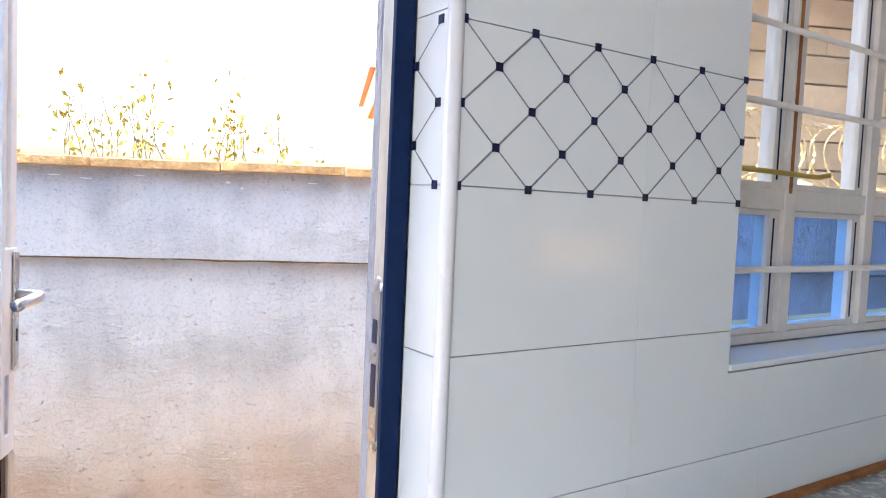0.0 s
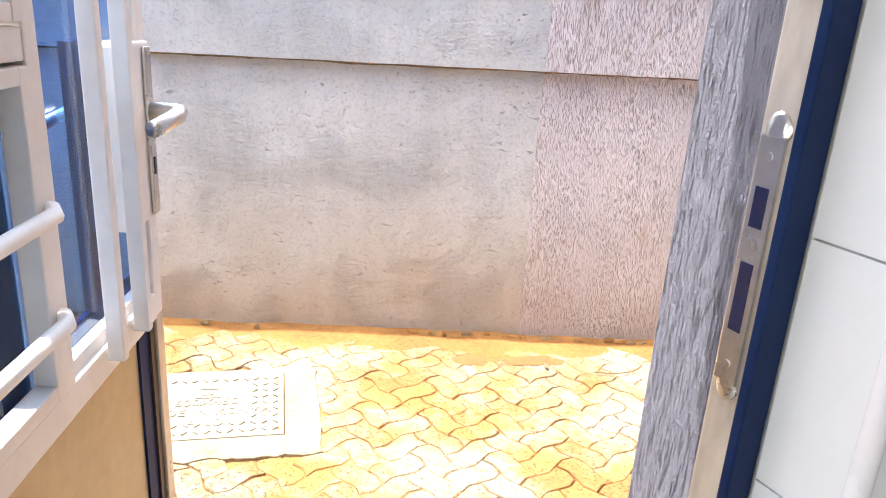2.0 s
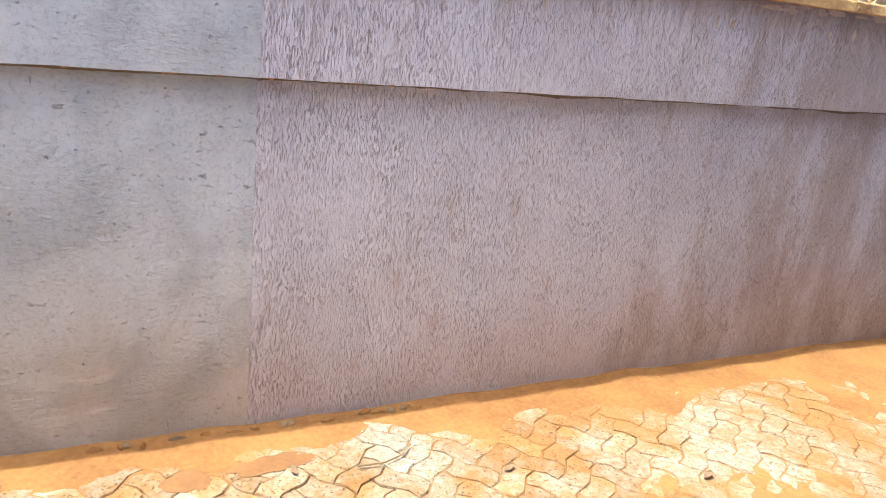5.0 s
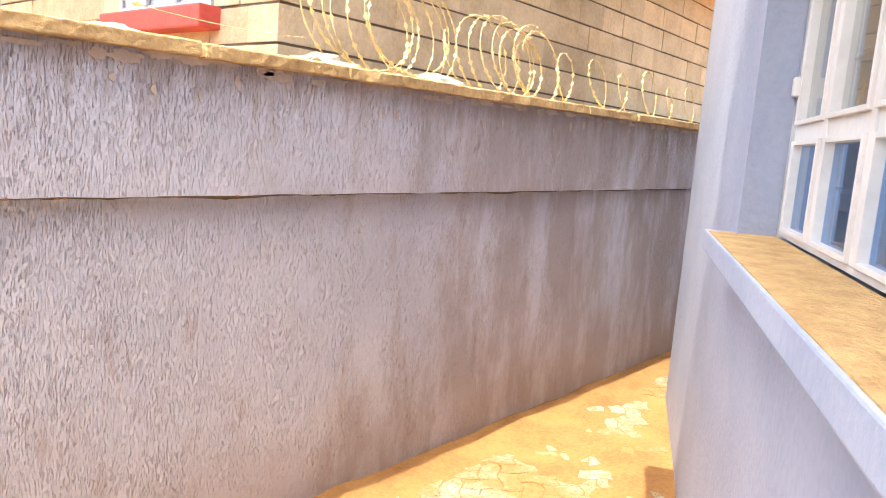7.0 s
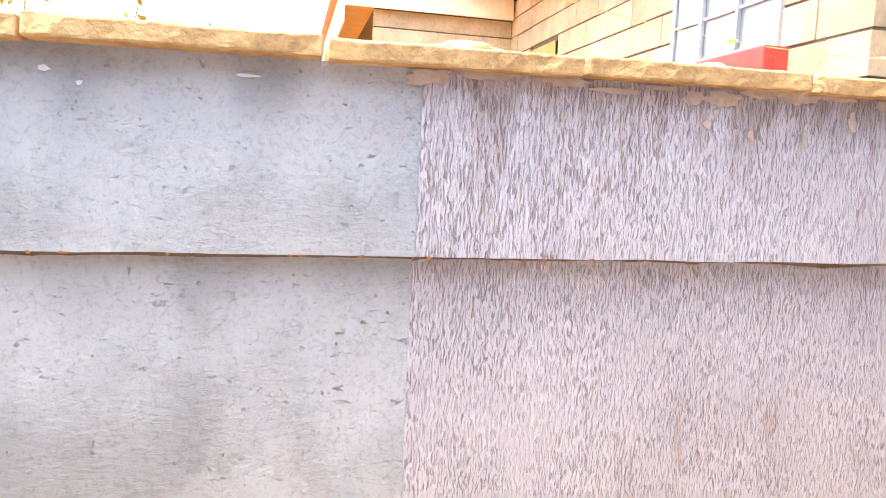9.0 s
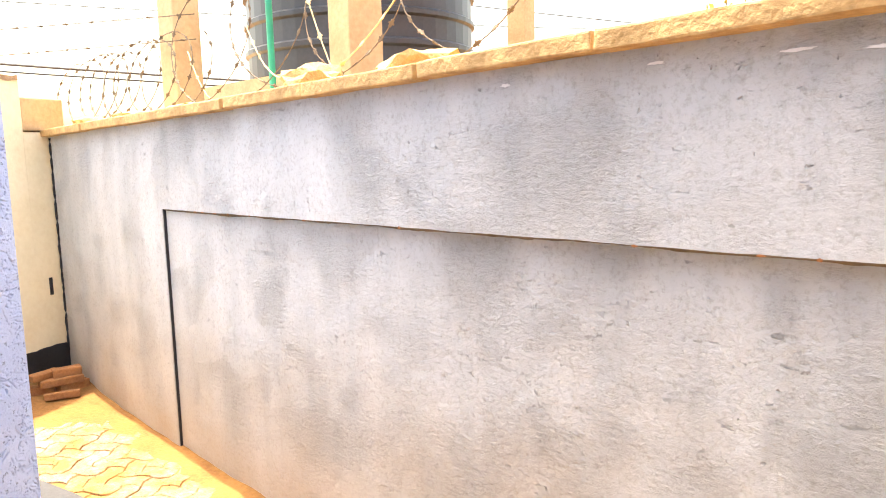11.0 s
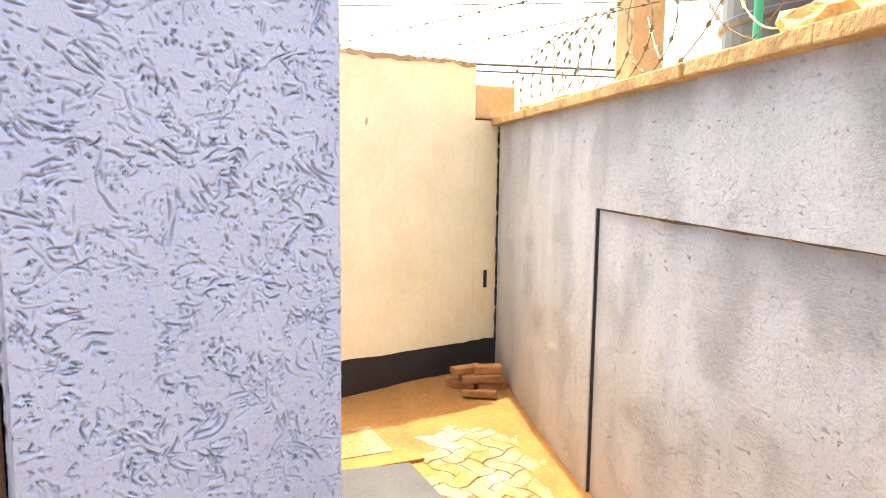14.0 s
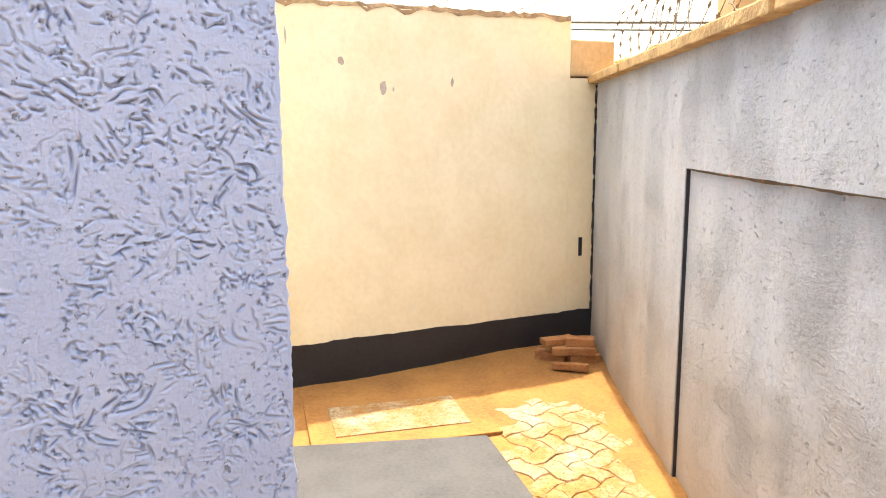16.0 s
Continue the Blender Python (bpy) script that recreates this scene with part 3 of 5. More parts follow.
# cream wall closing the yard
CW = Matrix.Translation((-6.35, 3.95, 0)) @ HM
cw = thing("wall_cream", "cream painted wall with a broken top and a black painted foot", "wall", kind="structure")
top = bmesh.new()
rows, n = [], 90
for i in range(n + 1):
    y = -6.0 + 5.8 * i / n
    h = 2.10 + 0.022 * noise.noise((y * 6, 1, 0)) + 0.014 * noise.noise((y * 21, 4, 0))
    f = 0.25 + 0.012 * noise.noise((y * 3, 8, 0))
    rows.append([top.verts.new(CW @ Vector(p)) for p in ((0.0, y, f), (-0.2, y, f), (-0.2, y, h), (0.0, y, h - 0.01))])
for r, q in zip(rows, rows[1:]):
    for k in range(4):
        top.faces.new((r[k], r[(k + 1) % 4], q[(k + 1) % 4], q[k]))
top.faces.new(rows[0][::-1])
top.faces.new(rows[-1])
bmesh.ops.recalc_face_normals(top, faces=top.faces)
part("upper", top, CREAM, cw)
part("corner_upper", boxes((-0.2, 0.0, -0.199, 0.02, 0.25, 1.74), m=CW), CREAM, cw)
band = bmesh.new()
rows = []
for i in range(151):
    y = -6.0 + 6.02 * i / 150
    f = 0.258 + 0.010 * noise.noise((y * 4, 8, 0)) + 0.006 * noise.noise((y * 17, 3, 0))
    rows.append([band.verts.new(CW @ Vector(p)) for p in ((0.003, y, -0.1), (-0.21, y, -0.1), (-0.21, y, f), (0.003, y, f))])
for r, q in zip(rows, rows[1:]):
    for k in range(4):
        band.faces.new((r[k], r[(k + 1) % 4], q[(k + 1) % 4], q[k]))
band.faces.new(rows[0][::-1])
band.faces.new(rows[-1])
bmesh.ops.recalc_face_normals(band, faces=band.faces)
part("foot_band", band, BAND, cw, "black bitumen foot band")
part("corner_block", boxes((-0.22, 0.012, -0.20, 0.12, 1.75, 1.97), m=CW, bevel=0.012), PILLAR, cw, "brown concrete stub")

# broken brown edge along the top of the cream wall, and the open joint in the corner
edge = bmesh.new()
rows = []
for i in range(161):
    y = -6.0 + 5.8 * i / 160
    h = 2.10 + 0.022 * noise.noise((y * 6, 1, 0)) + 0.014 * noise.noise((y * 21, 4, 0))
    d = 0.010 + 0.03 * max(0.0, noise.noise((y * 9, 11, 0)) + 0.3) + 0.014 * noise.noise((y * 40, 2, 0))
    up = h + 0.010 + 0.014 * noise.noise((y * 33, 7, 0))
    rows.append([edge.verts.new(CW @ Vector(p)) for p in ((0.004, y, h - max(0.004, d)), (-0.204, y, h - 0.02), (-0.2, y, up), (-0.004, y, up))])
for r, q in zip(rows, rows[1:]):
    for k in range(4):
        edge.faces.new((r[k], r[(k + 1) % 4], q[(k + 1) % 4], q[k]))
edge.faces.new(rows[0][::-1])
edge.faces.new(rows[-1])
bmesh.ops.recalc_face_normals(edge, faces=edge.faces)
part("broken_edge", edge, BROKEN, cw, "broken brown mortar along the top edge")
part("corner_joint", tube(bmesh.new(), [(-6.338 + 0.006 * noise.noise((i * 0.7, 3, 0)), 3.946 + 0.004 * noise.noise((i * 0.9, 8, 0)), 0.2 + 0.05 * i) for i in range(31)], 0.009, 6), BAND, cw, "dark open joint in the corner")
# dark wavy strips that paint in the shade line below the ledge
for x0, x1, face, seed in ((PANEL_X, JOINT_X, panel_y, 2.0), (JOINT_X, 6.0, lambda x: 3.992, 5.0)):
    shade_bm = bmesh.new()
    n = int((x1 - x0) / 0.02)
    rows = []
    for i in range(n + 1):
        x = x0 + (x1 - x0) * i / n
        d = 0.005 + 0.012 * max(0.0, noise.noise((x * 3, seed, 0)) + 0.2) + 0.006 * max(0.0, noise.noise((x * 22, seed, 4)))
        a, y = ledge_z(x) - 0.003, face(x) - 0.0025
        rows.append([shade_bm.verts.new(p) for p in ((x, y, a - d), (x, y + 0.012, a - d), (x, y + 0.012, a), (x, y - 0.012, a))])
    for r, q in zip(rows, rows[1:]):
        for j in range(4):
            shade_bm.faces.new((r[j], r[(j + 1) % 4], q[(j + 1) % 4], q[j]))
    bmesh.ops.recalc_face_normals(shade_bm, faces=shade_bm.faces)
    part("ledge_shade", shade_bm, MORTAR, wall, "dark strip painting the shade line under the ledge")
# ---- kitchen: wall tiles ----
TW, TH, Z_BAND = 0.396, 0.248, 1.664
HALF, HZ = TW / 6, 0.0588      # half a diamond, across and up
tiles = thing("wall_tiling", "white glazed wall tiles with a navy dotted diamond border", "wall tiles", kind="structure")


def tile_run(u0, u1, z0, z1, n_face, along_n=False):
    """Tiles of the kitchen wall, clipped to a rectangle, each with its own edges."""
    zs = [Z_BAND - TH * k for k in range(5, 0, -1)] + [Z_BAND, Z_BAND + 4 * HZ] + [Z_BAND + 4 * HZ + TH * k for k in range(1, 5)]
    us = [0.644 + TW * k for k in range(-8, 14)]
    for zb, zt in zip(zs, zs[1:]):
        for ub in us:
            a, b = max(ub + 0.0003, u0), min(ub + TW - 0.0003, u1)
            c, d = max(zb + 0.0009, z0), min(zt - 0.0009, z1)
            if b - a > 0.01 and d - c > 0.01:
                bm = boxes((a, b, n_face - 0.007, n_face + 0.004, c, d), m=HM, bevel=0.0007)
                part("tile", bm, WHITE_TILE, tiles)


part("grout_bed", boxes((U_LEFT, DU0 - 0.002, N0 - 0.001, N0 + 0.013, FLOOR_Z, CEIL_Z), (DU1 + 0.003, WU0, N0 - 0.001, N0 + 0.013, FLOOR_Z, CEIL_Z),
                        (WU0, WU1, N0 - 0.001, N0 + 0.013, FLOOR_Z, WZ0 - 0.02), (WU1, U_RIGHT - 0.2, N0 - 0.001, N0 + 0.013, FLOOR_Z, CEIL_Z), m=HM), GROUT, tiles)
tile_run(DU1 + 0.012, WU0, 0.6, CEIL_Z, N0)
tile_run(WU0, WU1, 0.6, WZ0 - 0.018, N0)
tile_run(WU1, 4.4, 0.6, CEIL_Z, N0)
tile_run(U_LEFT, DU0 - 0.01, FLOOR_Z, CEIL_Z, N0)

# tiles of the door reveal
for k in range(-5, 4):
    z = Z_BAND + TH * k
    if z > 0.2 and z + TH < HEAD_Z + 0.1:
        part("tile", boxes((0.624, 0.632, 0.974, 1.058, z + 0.001, z + TH - 0.001), m=HM, bevel=0.0007), WHITE_TILE, tiles)
part("corner_trim", tube(bmesh.new(), [hp(0.637, 0.972, FLOOR_Z), hp(0.637, 0.972, HEAD_Z + 0.05)], 0.013, 14), TRIM, tiles, "rounded white plastic corner trim", smooth=True)

# diamond border: fine joints and navy dots
FACE = N0 - 0.0076
lines, dots = bmesh.new(), []


def stripe(bm, p, q, w, face, swap=False):
    p, q = Vector(p), Vector(q)
    d = (q - p).normalized()
    s = Vector((-d.y, d.x)) * w / 2
    pts = [p + s, q + s, q - s, p - s]
    if swap:
        vs = [bm.verts.new(hp(face, a.x, a.y)) for a in pts]
    else:
        vs = [bm.verts.new(hp(a.x, face, a.y)) for a in pts]
    bm.faces.new(vs)


us = [0.644 + HALF * i for i in range(0, 11)]
for i, u in enumerate(us):
    for j in range(5):
        if (i + j) % 2 == 0:
            z = Z_BAND + HZ * j
            dots.append((u, z))
            for di, dj in ((1, 1), (1, -1)):
                if 0 <= j + dj <= 4 and u + HALF < WU0 + 0.02:
                    stripe(lines, (u, z), (min(u + HALF, WU0), z + dj * HZ * min(1, (WU0 - u) / HALF)), 0.0034 if dj > 0 else 0.0026, FACE)
part("diamond_joint", lines, LINE, tiles, "grey printed diamond lines")
dot_me = mesh_of("dot", boxes((-0.0065, 0.0065, -0.0012, 0.0012, -0.0065, 0.0065), bevel=0.0006), INK)
for u, z in dots:
    if u < WU0 - 0.005:
        sharer("dot", dot_me, tiles, HM @ Matrix.Translation((u, FACE, z)))
lines = bmesh.new()
for k in range(4):
    z = Z_BAND + HZ * k
    a, b = ((1.056, 0.988) if k % 2 else (0.988, 1.056))
    stripe(lines, (a, z), (b, z + HZ), 0.003, 0.6233, True)
part("diamond_joint", lines, LINE, tiles)
for k in range(5):
    n = 1.052 if k % 2 else 0.990
    sharer("dot", dot_me, tiles, HM @ Matrix.Translation((0.6234, n, Z_BAND + HZ * k)) @ Matrix.Rotation(radians(90), 4, "Z"))

top = thing("worktop", "grey terrazzo kitchen worktop against the tiled wall", "worktop")
part("slab", boxes((1.02, 4.75, 0.37, 0.958, 1.00, 1.04), m=HM, bevel=0.006), WORKTOP, top)
part("upstand", boxes((1.02, 4.75, 0.945, 0.9625, 1.04, 1.055), m=HM, bevel=0.003), RUST, top, "brown sealant along the wall")
base = thing("base_cabinet", "plain white masonry base under the worktop", "cabinet")
part("body", boxes((1.05, 4.75, 0.42, 0.955, FLOOR_Z, 1.00), m=HM), WALL_IN, base)

# the back window, and the fill lamp on the left
bw = thing("window_2", "plain white kitchen window facing the back", "window", kind="structure")
part("frame", boxes((BU0, BU0 + 0.05, -2.14, -2.08, BZ0, BZ1), (BU1 - 0.05, BU1, -2.14, -2.08, BZ0, BZ1), (BU0 + 0.05, BU1 - 0.05, -2.14, -2.08, BZ1 - 0.05, BZ1),
                    (BU0 + 0.05, BU1 - 0.05, -2.14, -2.08, BZ0, BZ0 + 0.05), m=HM), STEEL_WHITE, bw)
part("mullion", boxes((4.25, 4.30, -2.14, -2.08, BZ0 + 0.05, BZ1 - 0.05), m=HM), STEEL_WHITE, bw)
# area lamp added in the unseen left opening to brighten the door reveal tiles
lamp = new("fill_light", bpy.data.lights.new("fill_light", "AREA"))
lamp.data.shape, lamp.data.size, lamp.data.size_y = "RECTANGLE", LN1 - LN0 - 0.1, LZ1 - LZ0 - 0.1
lamp.data.energy, lamp.data.color = FILL_POWER, (0.93, 0.97, 1.0)
lamp.matrix_world = look(hp(-2.7, (LN0 + LN1) / 2, (LZ0 + LZ1) / 2), hp(0, (LN0 + LN1) / 2, (LZ0 + LZ1) / 2))

# ---- kitchen door: frame and open leaf ----
df = thing("door_1_frame", "worn cream and navy steel door frame with a strike plate", "door frame", kind="structure")
part("jamb", boxes((0.594, 0.6255, 1.072, 1.108, FLOOR_Z, HEAD_Z - 0.002), m=HM, bevel=0.003), STEEL_CREAM, df)
part("rebate", boxes((0.590, 0.6235, 1.060, 1.071, FLOOR_Z, HEAD_Z - 0.002), m=HM, bevel=0.002), STEEL_NAVY, df, "navy painted inner face")
part("jamb", boxes((DU0 + 0.002, DU0 + 0.04, 1.072, 1.158, FLOOR_Z, HEAD_Z - 0.002), m=HM, bevel=0.003), STEEL_CREAM, df)
part("head", boxes((DU0 + 0.04, 0.594, 1.072, 1.158, HEAD_Z - 0.04, HEAD_Z - 0.002), m=HM, bevel=0.003), STEEL_CREAM, df)
sp = part("strike_plate", boxes((0.590, 0.5938, 1.077, 1.103, 1.265, 1.50), m=HM, bevel=0.0012), CHROME, df, "scratched metal strike plate")
for z, q in ((1.262, 3.0), (1.505, 8.0)):
    weld = bmesh.new()
    bmesh.ops.create_icosphere(weld, subdivisions=3, radius=1.0)
    for v in weld.verts:
        k = 1 + 0.3 * noise.noise(v.co * 1.6 + Vector((q, 0, 0))) + 0.12 * noise.noise(v.co * 5)
        v.co = hp(0.5945 + 0.0045 * v.co.x * k, 1.089 + 0.013 * v.co.y * k, z + 0.016 * v.co.z * k)
    part("weld", weld, CHROME, sp, "lumpy bright weld", smooth=True)
for z0, z1 in ((1.318, 1.385), (1.418, 1.455)):
    part("slot", boxes((0.5892, 0.5904, 1.083, 1.097, z0, z1), m=HM), INK, sp, "dark latch slot")
for z in (1.284, 1.402, 1.482):
    part("screw", rod(bmesh.new(), hp(0.5885, 1.09, z), hp(0.592, 1.09, z), 0.004, 10), CHROME, sp)

LEAF_AT = Matrix.Translation((-0.631, 0.870, 0)) @ Matrix.Rotation(radians(91.0), 4, "Z")
LW, MID, RAIL0, RAIL1 = 0.835, 0.512, 1.098, 1.140
door = thing("door_1", "white steel glazed door standing open, with bars and a bronze lower panel", "door", kind="structure", at=LEAF_AT)
T = 0.019
part("hinge_stile", boxes((0.0, 0.045, -T, T, FLOOR_Z + 0.02, HEAD_Z - 0.05), bevel=0.003), STEEL_WHITE, door)
part("lock_stile", boxes((LW - 0.03, LW, -T, T, RAIL0, HEAD_Z - 0.05), bevel=0.003), STEEL_WHITE, door)
part("lower_stile", boxes((LW - 0.03, LW, -T, T, FLOOR_Z + 0.02, RAIL0 - 0.001), bevel=0.003), STEEL_CREAM, door, "bronze brown lower stile")
part("mullion", boxes((MID - 0.016, MID + 0.012, -T - 0.004, T, RAIL1, HEAD_Z - 0.09), bevel=0.003), STEEL_WHITE, door)
part("top_rail", boxes((0.045, LW - 0.03, -T, T, HEAD_Z - 0.09, HEAD_Z - 0.05), bevel=0.003), STEEL_WHITE, door)
part("mid_rail", boxes((0.045, LW - 0.03, -T - 0.002, T, RAIL0, RAIL1), bevel=0.003), STEEL_WHITE, door)
part("bottom_rail", boxes((0.045, LW - 0.03, -T, T, FLOOR_Z + 0.02, FLOOR_Z + 0.07), bevel=0.003), STEEL_CREAM, door)
part("cross_rail", boxes((0.045, MID - 0.016, -T - 0.003, T, 1.512, 1.545), bevel=0.003), STEEL_WHITE, door)
for z0, z1 in ((RAIL1, 1.512), (1.545, HEAD_Z - 0.09)):
    sash = part("sash", boxes((0.045, 0.060, -T - 0.007, 0.0, z0 + 0.004, z1 - 0.004), (MID - 0.036, MID - 0.0185, -T - 0.007, 0.0, z0 + 0.004, z1 - 0.004), (0.060, MID - 0.036, -T - 0.007, 0.0, z0 + 0.004, z0 + 0.022),
                              (0.060, MID - 0.036, -T - 0.007, 0.0, z1 - 0.022, z1 - 0.004), bevel=0.002), STEEL_WHITE, door)
    part("pane", boxes((0.046, MID - 0.02, 0.004, 0.009, z0 + 0.003, z1 - 0.003)), BLUE_GLASS, sash, "blue tinted glass pane").visible_shadow = False
for z in (1.236, 1.359, 1.671, 1.80, 1.93, 2.06):
    part("bar", tube(bmesh.new(), [(0.03, -T - 0.008, z), (0.05, -T - 0.022, z), (MID - 0.03, -T - 0.022, z), (MID - 0.008, -T - 0.008, z)], 0.0095, 10), STEEL_WHITE, door, smooth=True)
part("pane", boxes((MID + 0.013, LW - 0.031, 0.004, 0.009, RAIL1 + 0.002, HEAD_Z - 0.092)), BLUE_GLASS, door, "blue tinted glass pane").visible_shadow = False
for x in (0.612, 0.703):
    part("upright_bar", boxes((x, x + 0.016, -T - 0.026, -T - 0.004, RAIL1 - 0.018, HEAD_Z - 0.07), bevel=0.002), STEEL_WHITE, door)
part("glazing_bead", boxes((MID + 0.013, LW - 0.031, -0.012, 0.003, RAIL1, RAIL1 + 0.018), (LW - 0.05, LW - 0.031, -0.012, 0.003, RAIL1 + 0.018, 1.20), (LW - 0.05, LW - 0.031, -0.012, 0.003, 1.50, HEAD_Z - 0.09)), STEEL_WHITE, door)
part("outer_trim", boxes((0.0, 0.05, T, T + 0.006, FLOOR_Z + 0.02, HEAD_Z - 0.05), (MID - 0.085, MID - 0.03, T - 0.008, T + 0.006, RAIL1, HEAD_Z - 0.09), (0.05, LW, T, T + 0.006, RAIL0, RAIL1 + 0.03),
                         (0.66, 0.70, T - 0.008, T + 0.006, RAIL1 + 0.03, 1.52)), STEEL_NAVY, door, "navy painted outer trim")
part("lower_panel", boxes((0.045, LW - 0.085, -0.006, 0.006, FLOOR_Z + 0.07, RAIL0)), STEEL_GOLD, door, "bronze sheet lower panel")
part("panel_strip", boxes((LW - 0.085, LW - 0.048, -0.010, 0.006, FLOOR_Z + 0.07, RAIL0)), STEEL_NAVY, door)
part("panel_strip", boxes((LW - 0.048, LW - 0.03, -0.014, 0.006, FLOOR_Z + 0.07, RAIL0)), STEEL_BROWN, door)
lock = part("lock_case", boxes((0.722, LW - 0.004, -T - 0.006, T + 0.004, 1.262, 1.515), bevel=0.004), STEEL_WHITE, door, "white lock case")
part("backplate", boxes((LW - 0.036, LW - 0.012, -T - 0.012, -T - 0.006, 1.267, 1.508), bevel=0.003), CHROME, lock, "worn metal backplate")
part("keyhole", boxes((LW - 0.027, LW - 0.021, -T - 0.0132, -T - 0.011, 1.327, 1.352)), INK, lock)
part("handle", tube(bmesh.new(), [(LW - 0.024, -T - 0.010, 1.420), (LW - 0.024, -T - 0.045, 1.420), (LW - 0.030, -T - 0.054, 1.420), (LW - 0.05, -T - 0.057, 1.418), (LW - 0.135, -T - 0.052, 1.413)], 0.0115, 12), CHROME, lock, "metal lever handle", smooth=True)
part("handle", tube(bmesh.new(), [(LW - 0.024, T + 0.004, 1.420), (LW - 0.024, T + 0.045, 1.420), (LW - 0.05, T + 0.055, 1.418), (LW - 0.14, T + 0.05, 1.413)], 0.0085, 10), CHROME, lock, smooth=True)
bolt = part("bolt", rod(bmesh.new(), (LW - 0.06, T + 0.014, 0.80), (LW + 0.035, T + 0.014, 0.80), 0.009, 12), CHROME, door, "round metal tower bolt", smooth=True)
part("bolt_bracket", boxes((LW - 0.05, LW - 0.004, T + 0.001, T + 0.024, 0.785, 0.815), bevel=0.003), STEEL_CREAM, door)
for z in (0.45, 1.2, 2.0):
    part("hinge", rod(bmesh.new(), (-0.006, -T - 0.004, z - 0.05), (-0.006, -T - 0.004, z + 0.05), 0.009, 10), STEEL_CREAM, door, smooth=True)

# ---- kitchen window ----
win = thing("window_1", "white steel casement window with burglar bars and blue glass", "window", kind="structure")
FN0, FN1, TRZ = 1.085, 1.125, 1.685
MULLIONS = (WU0, 1.684, 2.055, 2.49, 2.915, WU1)
part("frame", boxes((WU0 + 0.001, WU0 + 0.03, FN0, FN1, WZ0, WZ1), (WU1 - 0.03, WU1 - 0.001, FN0, FN1, WZ0, WZ1), (WU0 + 0.03, WU1 - 0.03, FN0, FN1, WZ0 + 0.001, WZ0 + 0.022),
                    (WU0 + 0.03, WU1 - 0.03, FN0, FN1, WZ1 - 0.035, WZ1 - 0.001), m=HM, bevel=0.003), STEEL_WHITE, win)
for u in MULLIONS[1:-1]:
    part("mullion", boxes((u - 0.022, u + 0.022, FN0 - 0.003, FN1 + 0.004, WZ0 + 0.022, WZ1 - 0.035), m=HM, bevel=0.003), STEEL_WHITE, win)
for k in range(5):
    a, b = MULLIONS[k] + (0.03 if k == 0 else 0.022), MULLIONS[k + 1] - (0.03 if k == 4 else 0.022)
    part("transom", boxes((a, b, FN0, FN1, TRZ - 0.025, TRZ + 0.025), m=HM, bevel=0.003), STEEL_WHITE, win)
    for z0, z1, glass in ((WZ0 + 0.022, TRZ - 0.025, PALE_BLUE_GLASS), (TRZ + 0.025, WZ1 - 0.035, CLEAR_GLASS)):
        # the sash stands out towards the yard, its hinge side wider
        s = part("sash", boxes((a, a + 0.02, FN0 + 0.01, FN1 + 0.012, z0, z1), (b - 0.04, b, FN0 + 0.01, FN1 + 0.012, z0, z1), (a + 0.02, b - 0.04, FN0 + 0.01, FN1 + 0.012, z0, z0 + 0.014),
                               (a + 0.02, b - 0.04, FN0 + 0.01, FN1 + 0.012, z1 - 0.014, z1), m=HM, bevel=0.002), STEEL_WHITE, win)
        part("putty_line", boxes((b - 0.026, b - 0.021, FN0 + 0.0085, FN0 + 0.0098, z0 + 0.02, z1 - 0.02), m=HM), STEEL_NAVY, s, "dark gap beside the hinge stile")
        part("pane", boxes((a + 0.018, b - 0.038, FN0 + 0.022, FN0 + 0.027, z0 + 0.012, z1 - 0.012), m=HM), glass, s).visible_shadow = False
for z in (1.525, 1.89, 2.06, 2.23):
    part("burglar_bar", tube(bmesh.new(), [hp(WU0 - 0.005, 1.05, z), hp(WU1 + 0.005, 1.05, z)], 0.0075, 8), STEEL_WHITE, win, smooth=True)
part("stay", tube(bmesh.new(), [hp(1.36, 1.06, 1.745), hp(1.52, 1.045, 1.742), hp(1.70, 1.03, 1.738), hp(1.73, 1.02, 1.745)], 0.006, 8), BRASS, win, "brass casement stay", smooth=True)
part("stay_bracket", boxes((1.335, 1.40, 1.055, 1.084, 1.725, 1.76), m=HM, bevel=0.003), BRASS, win)
part("rust_streak", boxes((1.672, 1.684, FN0 - 0.0045, FN0 - 0.003, 1.70, 2.40), m=HM), RUST, win, "rust streak down the mullion")
part("catch", boxes((WU1 - 0.055, WU1 - 0.015, FN1 + 0.004, FN1 + 0.03, 1.80, 1.86), m=HM, bevel=0.004), STEEL_WHITE, win)
part("inner_sill", boxes((WU0 + 0.001, WU1 - 0.001, N0 - 0.012, FN0, WZ0 - 0.014, WZ0 - 0.001), m=HM, bevel=0.003), WHITE_TILE, win, "white tiled inner sill")
part("outer_sill", boxes((WU0 - 0.05, WU1 + 0.07, FN1 + 0.001, N1 + 0.10, WZ0 - 0.070, WZ0 - 0.004), m=HM, bevel=0.006), HOUSE_PAINT, win, "lilac rendered outer sill")
part("sill_dust", boxes((WU0, WU1, FN1 + 0.01, N1 + 0.092, WZ0 - 0.0045, WZ0 - 0.001), m=HM), THATCH, win, "tan dust on the sill")
